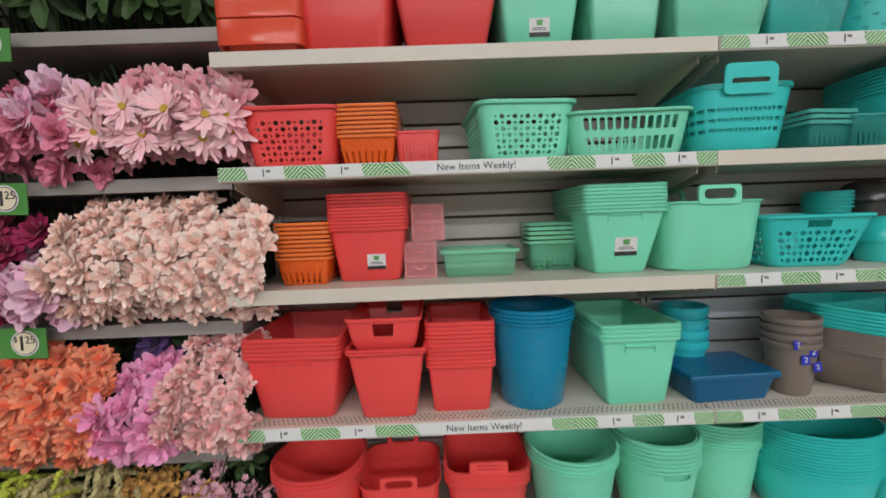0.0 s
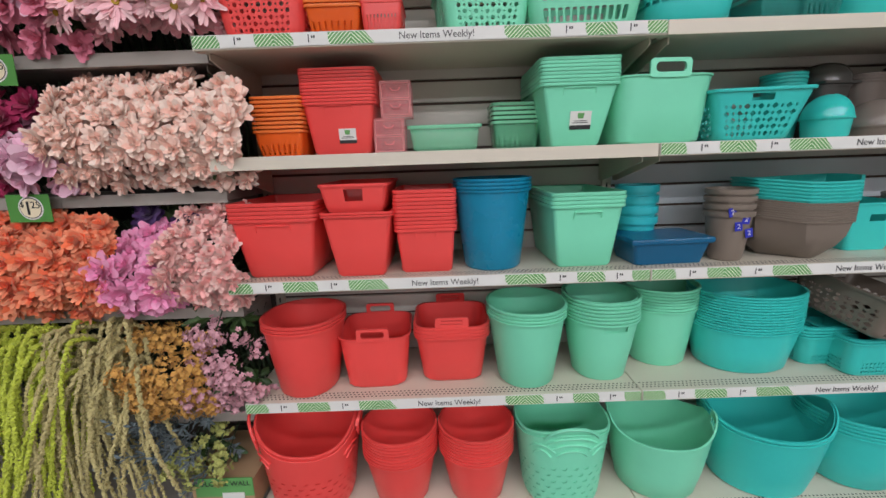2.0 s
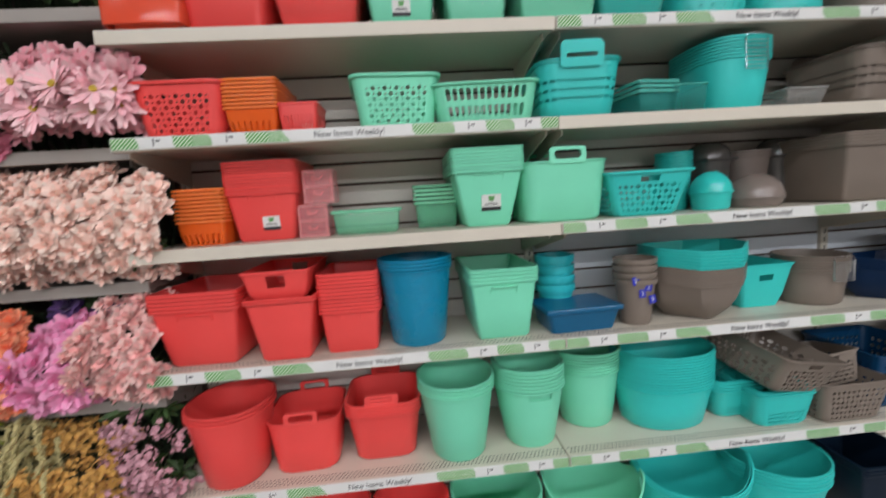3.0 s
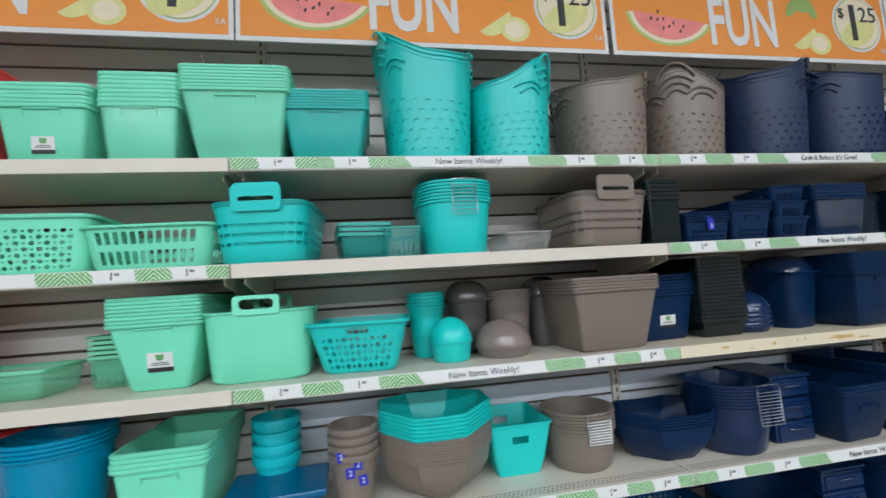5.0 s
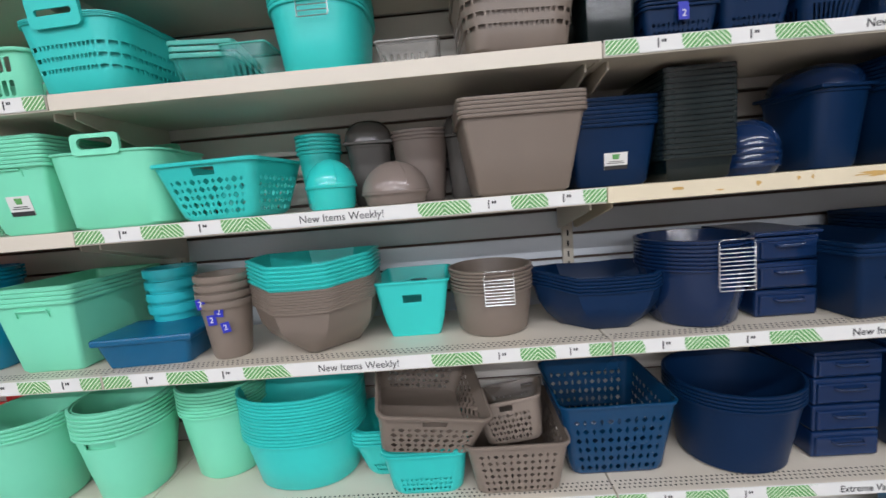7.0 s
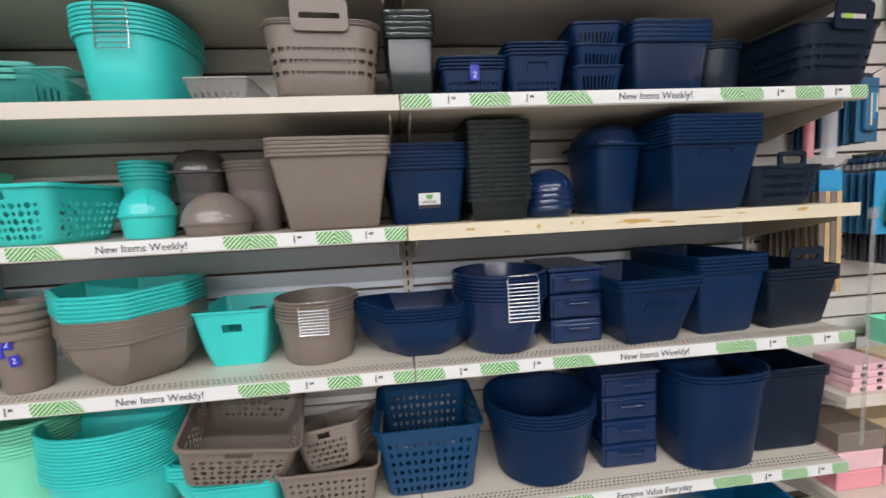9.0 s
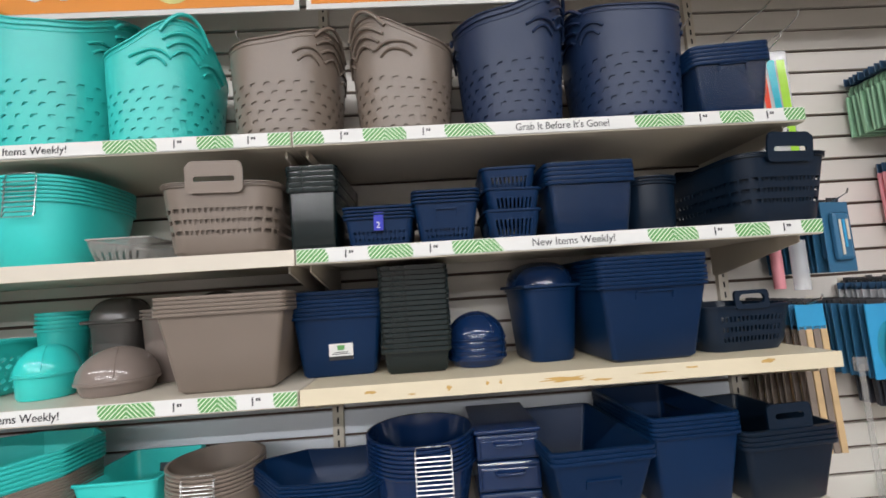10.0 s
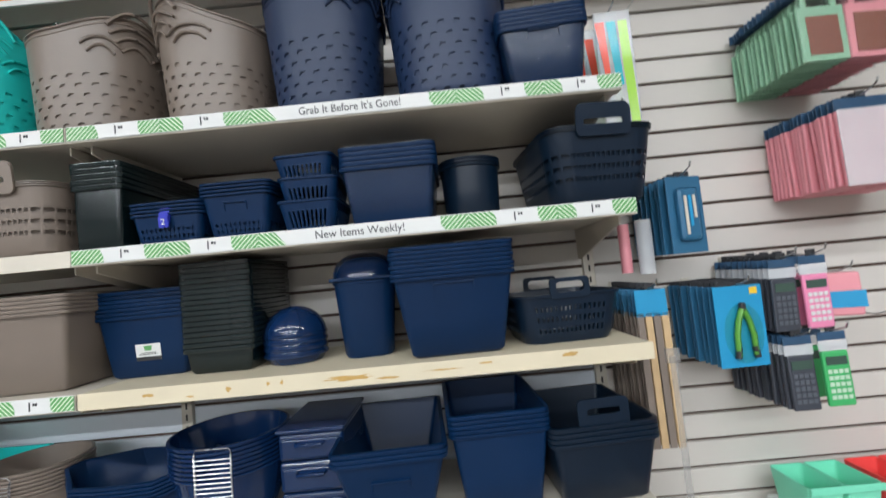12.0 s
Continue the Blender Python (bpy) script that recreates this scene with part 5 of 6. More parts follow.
P_PINK = petal_mat("pink_petals", (0.90, 0.54, 0.56), 0.12, (0.80, 0.32, 0.38))
P_PALE = petal_mat("pale_pink_petals", (0.96, 0.66, 0.67), 0.08, (0.92, 0.50, 0.55))
P_HOT = petal_mat("hot_pink_petals", (0.88, 0.26, 0.38))
# Magenta kept dark, so the petals carry the shade they stand in.
P_MAG_SHADED = petal_mat("magenta_petals", (0.42, 0.01, 0.09))
P_CREAM = petal_mat("cream_peach_petals", (0.97, 0.82, 0.72), 0.08, (0.95, 0.58, 0.48))
P_ROSE = petal_mat("rose_pink_petals", (0.93, 0.64, 0.76), 0.10, (0.86, 0.46, 0.62))
P_ORANGE = petal_mat("orange_petals", (0.96, 0.40, 0.23), 0.12, (0.90, 0.18, 0.07))
P_LILAC = petal_mat("lilac_petals", (0.94, 0.42, 0.63), 0.10, (0.85, 0.27, 0.50))
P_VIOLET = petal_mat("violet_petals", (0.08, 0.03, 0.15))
P_PEACH = petal_mat("salmon_petals", (0.96, 0.68, 0.62), 0.12, (0.88, 0.42, 0.40))
P_GOLD = petal_mat("gold_blossoms", (0.68, 0.36, 0.08))
P_MAUVE = petal_mat("mauve_blossoms", (0.72, 0.38, 0.44), 0.2)
P_LIME = petal_mat("lime_tassels", (0.56, 0.64, 0.06), 0.3)
P_BROWN = petal_mat("tan_tassels", (0.54, 0.46, 0.20), 0.3)
P_SAGE = petal_mat("blue_grey_leaves", (0.16, 0.21, 0.23), 0.3)
P_BUD = petal_mat("yellow_green_buds", (0.42, 0.44, 0.12), 0.3)
EYE_GOLD = mat("flower_eye", (0.50, 0.34, 0.03), 0.7, bump=0.1, bump_scale=400)

FL = "artificial flower bunches"
LEAVES = leaf_mesh("leaf_spray", 9, 0.055, 0.026, 5)


def bunch(label, material, template, x0, x1, z0, z1, count, y0=1.025, y1=1.20, seed=0, size=1.0, name="flower_bunch", leaves=5, eye=False, variants=3):
    """Flower heads mounded over the front of a shelf, with stems that run back and down to the shelf."""
    rnd = random.Random(seed)
    e = empty(name, pose((x0 + x1) / 2, 1.15, z0), label, "artificial flowers", FL)
    base = Vector(((x0 + x1) / 2, 1.15, z0))
    meshes = []
    for k in range(variants):
        me = template(seed * 7 + k) if callable(template) else flower_mesh("flower_head", template, seed * 7 + k)
        meshes.append(me)
    eye_me = mesh_of("flower_eye", *sweep([(0, 0, 0.002), (0, 0, 0.008)], 0.008, 8), 40) if eye else None
    stems = []
    cols = max(2, round(math.sqrt(count * (x1 - x0) / (z1 - z0))))
    rows_n = max(1, math.ceil(count / cols))
    for k in range(count):
        i, j = k % cols, k // cols
        fx = (i + 0.5 + rnd.uniform(-0.42, 0.42)) / cols
        fz = (j + 0.5 + rnd.uniform(-0.42, 0.42)) / rows_n
        belly = math.sin(math.pi * min(max(fz * 0.8 + 0.15, 0), 1))
        p = Vector((x0 + (x1 - x0) * fx, y1 - (y1 - y0) * belly + rnd.uniform(-0.03, 0.03), z0 + (z1 - z0) * fz))
        d = Vector(((fx - 0.5) * 0.6 + rnd.uniform(-0.3, 0.3), -1.0, (fz - 0.4) * 1.5 + rnd.uniform(-0.3, 0.3))).normalized()
        m = Matrix.Translation(p - base) @ d.to_track_quat("Z", "Y").to_matrix().to_4x4() @ pose(0, 0, 0, 0, 0, rnd.uniform(0, 360)) @ Matrix.Scale(size * rnd.uniform(0.85, 1.15), 4)
        h = put("flower", meshes[k % variants], material, e, m=m)
        if eye:
            put("flower_eye", eye_me, EYE_GOLD, h, "yellow flower eye")
        if k % 2 == 0:
            root = Vector((p.x * 0.6 + base.x * 0.4 + rnd.uniform(-0.03, 0.03), 1.32, z0 + 0.012 + rnd.uniform(0, 0.25)))
            stems.append(sweep([p - base, (p + root) / 2 - base + Vector((0, 0, 0.03)), root - base], 0.0022, 4))
    for k in range(leaves):
        p = Vector((rnd.uniform(x0, x1), rnd.uniform(y0 + 0.03, y1 - 0.02), z0 + rnd.uniform(0.055, 0.09)))
        put("leaf", LEAVES, LEAF, e, "green cloth leaves", Matrix.Translation(p - base) @ pose(0, 0, 0, 90 + rnd.uniform(-30, 30), rnd.uniform(-40, 40), rnd.uniform(0, 360)))
    s = put("stem", mesh_of("stems", *merged(stems)), STEM, e, "dark green wire stems")
    s["kind"] = "stuff"
    return e


FY = 1.10
# Shelves set back under the flowers, coloured darker for their shade.
for z in (1.945, 1.563, 1.172, 0.810, 0.440):
    shelf(X0 - BAY - 0.012, z, y_front=FY, paint=STEEL_SHADED, label="grey-cream steel shelf under the artificial flowers")
shelf(X0 - BAY - 0.012, 0.15, y_front=FY - 0.10, paint=STEEL_SHADED, label="cream steel base shelf under the flowers")

bunch("hot pink artificial carnations on the shelf", P_HOT, DAHLIA, -1.22, -0.90, 1.58, 1.80, 26, seed=1)
bunch("pale pink artificial lilies on the shelf", P_ROSE, PEONY, -1.05, -0.88, 1.66, 1.84, 7, seed=2, leaves=2)
bunch("pink artificial gerbera daisies with yellow eyes", P_PALE, DAISY, -0.92, -0.50, 1.615, 1.79, 20, seed=3, eye=True, y0=1.0, size=1.15)
bunch("pink artificial carnations behind the daisies", P_PINK, DAHLIA, -0.86, -0.50, 1.62, 1.84, 52, seed=4, y0=1.045, y1=1.2)
bunch("dark magenta artificial flowers in shade", P_MAG_SHADED, DAHLIA, -1.55, -1.08, 1.20, 1.50, 28, seed=5, y0=1.06)
bunch("rose pink artificial peonies", P_ROSE, PEONY, -1.16, -0.94, 1.20, 1.40, 11, seed=6, size=1.05)
bunch("cream and peach artificial dahlias", P_CREAM, DAHLIA, -0.99, -0.47, 1.20, 1.50, 165, seed=7, y0=1.0, size=0.76)
bunch("bright orange artificial hydrangeas", P_ORANGE, HYDRANGEA, -1.42, -0.90, 0.82, 1.13, 130, seed=8, y0=1.0, size=0.88)
bunch("lilac pink artificial dahlias on the shelf", P_LILAC, DAHLIA, -0.90, -0.73, 0.83, 1.06, 24, seed=9, y0=1.005)
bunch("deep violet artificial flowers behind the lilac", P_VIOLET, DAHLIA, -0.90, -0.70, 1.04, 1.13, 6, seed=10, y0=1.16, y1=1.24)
bunch("salmon pink artificial hydrangeas", P_PEACH, HYDRANGEA, -0.74, -0.53, 0.83, 1.12, 80, seed=11, y0=1.01, size=0.76)
bunch("golden brown artificial blossom sprays", P_GOLD, lambda s: cluster_mesh("blossom_spray", 42, 0.036, 0.010, s), -0.92, -0.66, 0.48, 0.76, 34, seed=12, y0=0.985)
bunch("mauve artificial blossom sprays", P_MAUVE, lambda s: cluster_mesh("blossom_spray", 34, 0.034, 0.010, s), -0.72, -0.50, 0.50, 0.73, 17, seed=13, y0=0.99)
bunch("mauve artificial blossom sprays on the upper stems", P_MAUVE, lambda s: cluster_mesh("blossom_spray", 30, 0.030, 0.009, s), -0.74, -0.56, 0.70, 0.78, 6, seed=17, y0=1.05)
bunch("green leafy artificial plants on the upper shelf", LEAF, lambda s: leaf_mesh("leaf_cluster", 16, 0.10, 0.045, s), -1.3, -0.6, 2.05, 2.20, 18, seed=14, leaves=0, y0=1.08)


# dense dark stems behind the flower heads, shelf by shelf
for z, top in ((1.965, 2.22), (1.58, 1.90), (1.19, 1.52), (0.83, 1.13), (0.46, 0.77)):
    rnd = random.Random(int(z * 100))
    chunks = []
    for k in range(230):
        x = -1.70 + 1.13 * k / 230 + rnd.uniform(-0.01, 0.01)
        a = Vector((x, rnd.uniform(1.28, 1.345), z - 0.012 + rnd.uniform(0, 0.08)))
        b = Vector((x + rnd.uniform(-0.06, 0.06), rnd.uniform(1.17, 1.28), rnd.uniform(z + 0.16, top)))
        chunks.append(sweep([a, (a + b) / 2 + Vector((0, 0.01, 0.01)), b], rnd.uniform(0.0025, 0.0045), 4))
    st = put("flower_stems", mesh_of("flower_stems", *merged(chunks)), STEM)
    tagged(st, "dense dark wire stems behind the artificial flowers", "flower stems", "", "stuff")


def tassel_mesh(name, seed, length, reach, thick=0.0090):
    """A hanging tassel of small beads, arching out from its stem and falling."""
    rnd = random.Random(seed)
    chunks = []
    n = int((reach + length) / (thick * 0.62))
    bend = rnd.uniform(-0.25, 0.25)
    for k in range(n):
        s = k / n
        a = min(s / 0.35, 1.0)
        y = -reach * math.sin(a * math.pi / 2)
        z = 0.05 * math.sin(a * math.pi) - max(0, s - 0.2) / 0.8 * length
        x = bend * length * s ** 1.5 + 0.006 * math.sin(s * 9 + seed)
        t = thick * (1 - 0.45 * s) * rnd.uniform(0.8, 1.25)
        c = Vector((x + rnd.uniform(-1, 1) * thick * 0.3, y + rnd.uniform(-1, 1) * thick * 0.3, z))
        v = [c + Vector(d) * t for d in ((1, 0, 0), (0, 1, 0), (-1, 0, 0), (0, -1, 0), (0, 0, 1), (0, 0, -1))]
        q = Euler((rnd.uniform(0, 3), rnd.uniform(0, 3), 0)).to_matrix()
        v = [c + q @ (p - c) for p in v]
        chunks.append((v, [(0, 1, 4), (1, 2, 4), (2, 3, 4), (3, 0, 4), (1, 0, 5), (2, 1, 5), (3, 2, 5), (0, 3, 5)]))
    return mesh_of(name, *merged(chunks))


def tassels(label, material, x0, x1, z, count, seed, length, reach=0.12):
    rnd = random.Random(seed)
    e = empty("tassel_bunch", pose((x0 + x1) / 2, 1.12, z), label, "artificial flowers", FL)
    kinds = [tassel_mesh("tassel", seed * 11 + k, length * (0.7 + 0.15 * k), reach * (0.7 + 0.15 * k)) for k in range(5)]
    for k in range(count):
        x = x0 + (x1 - x0) * (k + rnd.uniform(0, 1)) / count - (x0 + x1) / 2
        put("tassel", kinds[k % 5], material, e, m=pose(x, rnd.uniform(-0.05, 0.05), rnd.uniform(-0.16, 0.03), rnd.uniform(-6, 6), rnd.uniform(-4, 26), rnd.uniform(-45, 30)))
    return e


tassels("lime green artificial hanging amaranth", P_LIME, -1.62, -1.04, 0.73, 110, 21, 0.42, 0.14)
tassels("tan brown artificial hanging amaranth", P_BROWN, -1.12, -0.88, 0.72, 62, 22, 0.46, 0.14)


def sprigs(label, material, x0, x1, z0, z1, count, seed):
    rnd = random.Random(seed)
    e = empty("foliage_bunch", pose((x0 + x1) / 2, 1.1, z0), label, "artificial foliage", FL)
    meshes = []
    for k in range(3):
        chunks = [sweep([(0, 0, 0), (0, 0, 0.16)], 0.0016, 4)]
        for j in range(18):
            v, f = petal(0.045 * (1 - j / 30), 0.009, 50, j * 137, 0.001, 0.01 + j * 0.0085, 0.4)
            chunks.append((v, f))
        meshes.append(mesh_of("sprig", *merged(chunks)))
    for k in range(count):
        m = pose(rnd.uniform(x0, x1) - (x0 + x1) / 2, rnd.uniform(-0.05, 0.06), rnd.uniform(0, z1 - z0), rnd.uniform(50, 95), 0, rnd.uniform(-50, 50))
        put("sprig", meshes[k % 3], material, e, m=m)
    return e


sprigs("blue-grey artificial foliage sprays", P_SAGE, -0.90, -0.72, 0.28, 0.43, 26, 31)
bunch("yellow-green artificial bud sprays", P_BUD, lambda s: cluster_mesh("bud_spray", 18, 0.03, 0.012, s), -0.82, -0.63, 0.26, 0.38, 14, seed=32, y0=1.0, leaves=3)

e = empty("display_box", pose(-0.665, 1.0, 0.151), "brown cardboard display box with a green printed flap", "cardboard box")
part("carton", box_bm(-0.10, 0.10, 0.0, 0.26, 0, 0.11, 0.002), CARDBOARD, e)
part("flap", box_bm(-0.085, 0.10, -0.004, -0.001, 0.055, 0.122), PAPER_GREEN, e, "green printed flap")
lettering("FLORAL WALL", 0.024, 0.015, -0.006, 0.103, INK, e)
part("bar_label", box_bm(0.0, 0.07, -0.007, -0.0045, 0.03, 0.07), WHITE, e)

TAGGREEN = mat("green_price_card", (0.07, 0.26, 0.05), 0.5, var=0.05)
for x, z, tilt in ((-1.13, 1.905, 2), (-1.13, 1.525, 2), (-1.12, 1.150, 1)):
    e = empty("price_card", pose(x, FY - 0.045, z, 0, tilt, 0), "green hanging price card with a round price", "price card", "price cards")
    part("card", box_bm(-0.062, 0.062, 0, 0.002, -0.045, 0.035), TAGGREEN, e)
    part("clip", box_bm(-0.01, 0.01, 0.002, 0.046, 0.02, 0.034), CLEAR_GREY, e)
    flat("price_circle", disc(0.036, 0.034, 28), WHITE, e, 0.006, -0.0008, -0.004)
    flat("price_circle", disc(0.032, 0.030, 28), INK, e, 0.006, -0.0014, -0.004)
    flat("price_circle", disc(0.030, 0.028, 28), RIND_PALE, e, 0.006, -0.0020, -0.004)
    lettering("1", 0.056, 0.0, -0.003, -0.006, INK, e, "price_figure", stretch=1.2)
    lettering("25", 0.028, 0.022, -0.003, 0.004, INK, e, "price_fraction")
    lettering("$", 0.020, -0.016, -0.003, 0.006, INK, e, "price_sign")


# ---- goods hanging on the wall beside the shelves ----
CARD_BLUE = mat("blue_card", (0.025, 0.30, 0.56), 0.35, var=0.05, per_object=0.06)
HEADER = mat("muted_blue_header", (0.035, 0.085, 0.16), 0.3, var=0.2, scale=60, per_object=0.1)
CARD_DEEP = mat("dark_blue_card", (0.03, 0.13, 0.24), 0.35, var=0.05, per_object=0.06)
FELT_GREEN = mat("pale_green_card", (0.33, 0.60, 0.40), 0.45, var=0.05, per_object=0.06)
FELT_PINK = mat("pink_card", (0.78, 0.30, 0.34), 0.45, var=0.05, per_object=0.06)
WINDOW_BROWN = mat("brown_window", (0.28, 0.11, 0.08), 0.2, var=0.15)
SILVER = mat("clear_glossy_film", (0.80, 0.82, 0.84), 0.10, var=0.05, bump=0.2, bump_scale=30, alpha=0.42)
KEY_DARK = mat("grey_keys", (0.10, 0.11, 0.13), 0.4)
CASE_GREY = mat("dark_calculator_case", (0.05, 0.055, 0.07), 0.35)
CASE_GREEN = mat("green_calculator_case", (0.06, 0.42, 0.13), 0.35)
CASE_PINK = mat("pink_calculator_case", (0.80, 0.25, 0.42), 0.35)
KEY_LIGHT = mat("pale_keys", (0.55, 0.70, 0.55), 0.4)
LCD = mat("calculator_display", (0.05, 0.09, 0.07), 0.15)
TOOLGREEN = mat("green_rubber_grip", (0.11, 0.34, 0.04), 0.4)
WOOD = mat("pale_wood", (0.55, 0.38, 0.20), 0.55, var=0.15, scale=25)
HW = "goods hanging on the wall"


def hook(x, z, y_front, lift=0.012):
    e = empty("wall_hook", pose(x, YB, z), "chrome wire peg hook on the slatwall", "hook", "wall hooks")
    L = YB - y_front
    put("wire", mesh_of("hook_wire", *sweep([(0, 0.0, 0), (0, -L, 0), (0, -L - 0.035, lift), (0, -L - 0.04, lift + 0.012)], 0.0022, 6), 60), CHROME, e)
    part("plate", box_bm(-0.012, 0.012, -0.002, 0.004, -0.035, 0.012, 0.001), STEEL, e)
    return e


def pack_row(name, label, category, x, z_top, y_front, w, h, n, build, y_back=YB - 0.02, yaw=0.0, with_hook=True):
    """A row of alike packets one behind the other on a hook; build(empty, front) makes one."""
    first = None
    step = (y_back - y_front) / max(n - 1, 1)
    made = {}
    for k in range(n):
        y = y_front + step * k
        jit = random.uniform(-0.003, 0.003)
        m = pose(x + jit, y, z_top, random.uniform(-2, 1), random.uniform(-1, 1), yaw + random.uniform(-2, 2))
        key = k == 0
        if key not in made:
            e = empty(name, m, label, category, HW)
            build(e, key)
            made[key] = e
        else:
            copy_thing(made[key], m)
    if with_hook:
        hook(x, z_top + 0.004, y_front - 0.01)


def header(e, w, hh, material, y=-0.003):
    part("header_card", box_bm(-w / 2, w / 2, y, y + 0.003, -hh, 0.0, 0.0006), material, e, "printed header card")
    part("hang_tab", box_bm(-0.012, 0.012, y + 0.0005, y + 0.0025, 0.0, 0.016, 0.0006), INK, e)


def pouch(body_mat):
    def build(e, front):
        header(e, 0.118, 0.026, HEADER)
        p = part("pouch", box_bm(-0.058, 0.058, -0.004, 0.004, -0.20, -0.062, 0.003), body_mat, e)
        v, f = arch(0.075, 0.030, 0.008, 0.5)
        put("pouch_handle", mesh_of("pouch_handle", [q + Vector((0, 0, -0.062)) for q in v], f, 50), body_mat, e)
        part("window", box_bm(-0.040, 0.040, -0.0056, -0.0042, -0.185, -0.088), WINDOW_BROWN, p, "brown clear window")
        part("film", box_bm(-0.060, 0.060, -0.0068, -0.0060, -0.205, -0.026), WRAP, e, "clear wrap")
    return build


pack_row("notebook_pouch", "pale green craft pouch with a brown window in clear wrap", "craft pouch", 3.655, 2.075, 1.12, 0.12, 0.2, 15, pouch(FELT_GREEN))
pack_row("notebook_pouch", "pink craft pouch with a brown window in clear wrap", "craft pouch", 3.775, 2.075, 1.12, 0.12, 0.2, 15, pouch(FELT_PINK))


def folder(e, front):
    header(e, 0.135, 0.03, HEADER)
    p = part("folder", box_bm(-0.066, 0.066, -0.005, 0.005, -0.215, -0.03, 0.003), FELT_PINK, e)
    if front:
        part("film", box_bm(-0.068, 0.068, -0.009, -0.0065, -0.217, -0.028, 0.002), SILVER, e, "shiny clear film front")
    else:
        part("fastener", box_bm(-0.014, 0.014, -0.007, -0.005, -0.15, -0.08), INK, p)


pack_row("pocket_folder", "pink pocket folder in shiny clear film", "folder", 3.73, 1.782, 1.13, 0.13, 0.2, 16, folder)
pack_row("pocket_folder", "pink pocket folder in shiny clear film", "folder", 3.88, 1.782, 1.13, 0.13, 0.2, 16, folder)


def blue_pack(e, front):
    part("card", box_bm(-0.048, 0.048, -0.002, 0.002, -0.19, 0.0, 0.001), CARD_DEEP, e)
    b = part("blister", box_bm(-0.030, 0.030, -0.016, -0.0022, -0.16, -0.03, 0.010), CARD_DEEP, e)
    if front:
        for k in range(3):
            part("scissors_blade", box_bm(-0.004 + 0.012 * (k - 1), 0.004 + 0.012 * (k - 1), -0.019, -0.0165, -0.145 + 0.02 * k, -0.05, 0.001), CARD_BLUE if k == 1 else STEEL, b)
    part("hang_tab", box_bm(-0.020, 0.020, -0.001, 0.001, 0.0, 0.012), INK, e)


pack_row("tool_pack", "dark blue carded tool pack", "tool pack", 3.285, 1.632, 1.15, 0.1, 0.19, 9, blue_pack, yaw=8)
hook(3.14, 1.80, 1.13)


def tool_card(e, front):
    part("card", box_bm(-0.062, 0.062, -0.002, 0.002, -0.195, 0.0, 0.001), CARD_BLUE if front else CARD_DEEP, e)
    part("hang_tab", box_bm(-0.055, 0.055, -0.0015, 0.0015, 0.0, 0.010), INK, e)
    if front:
        part("price_spot", box_bm(0.030, 0.050, -0.0035, -0.0022, -0.022, -0.006, 0.001), SIGN_YELLOW, e)
        b = flat("blister", disc(0.050, 0.072, 28), CLEAR_TEAL, e, 0.004, -0.0038, -0.115)
        part("tool_jaw", box_bm(-0.007, 0.007, -0.018, -0.006, -0.062, -0.040, 0.004), INK, e, "dark steel jaw")
        for s in (-1, 1):
            v, f = sweep([(0.002 * s, -0.012, -0.055), (0.014 * s, -0.012, -0.085), (0.021 * s, -0.012, -0.118), (0.022 * s, -0.012, -0.165)], 0.0066, 6)
            g = put("tool_grip", mesh_of("tool_grip", v, f, 60), TOOLGREEN if s > 0 else TOOLGREEN, e, "green rubber grip")
            v, f = sweep([(0.020 * s, -0.012, -0.145), (0.0245 * s, -0.012, -0.172)], 0.0068, 6)
            put("grip_end", mesh_of("grip_end", v, f, 60), INK, g)


pack_row("tool_card", "blue card with green-handled pliers", "tool card", 3.385, 1.352, 1.15, 0.125, 0.195, 10, tool_card, yaw=4)


def calculator(case, keys):
    def build(e, front):
        header(e, 0.066, 0.020, HEADER)
        part("film", box_bm(-0.034, 0.034, -0.003, -0.001, -0.045, -0.021, 0.0008), SILVER, e, "clear bag top")
        c = part("case", box_bm(-0.031, 0.031, -0.005, 0.005, -0.175, -0.045, 0.004), case, e)
        part("display", box_bm(-0.024, 0.024, -0.0066, -0.0052, -0.078, -0.058), LCD, c, "dark display")
        if front:
            for r in range(5):
                for q in range(4):
                    x0, z0 = -0.024 + q * 0.0125, -0.098 - r * 0.015
                    part("key", box_bm(x0, x0 + 0.0095, -0.0072, -0.005, z0, z0 + 0.0095, 0.0008), keys, c)
    return build


pack_row("calculator", "dark grey pocket calculator in a header bag", "calculator", 3.502, 1.405, 1.15, 0.066, 0.17, 12, calculator(CASE_GREY, KEY_DARK))
pack_row("calculator", "pink pocket calculator in a header bag", "calculator", 3.572, 1.408, 1.15, 0.066, 0.17, 5, calculator(CASE_PINK, WHITE))
pack_row("calculator", "dark grey pocket calculator in a header bag", "calculator", 3.508, 1.218, 1.15, 0.066, 0.17, 14, calculator(CASE_GREY, KEY_DARK))
pack_row("calculator", "green pocket calculator in a header bag", "calculator", 3.594, 1.222, 1.15, 0.066, 0.17, 4, calculator(CASE_GREEN, KEY_LIGHT))


def coral_case(e, front):
    part("case", box_bm(-0.042, 0.042, -0.02, 0.02, -0.105, 0.0, 0.006), FELT_PINK, e)
    part("wrap_label", box_bm(-0.030, 0.046, -0.0225, -0.0205, -0.085, -0.045), CARD_BLUE, e, "blue paper label")


pack_row("tape_dispenser", "coral plastic desk case hanging with a blue label", "desk case", 3.645, 1.36, 1.17, 0.08, 0.1, 2, coral_case, yaw=-18)


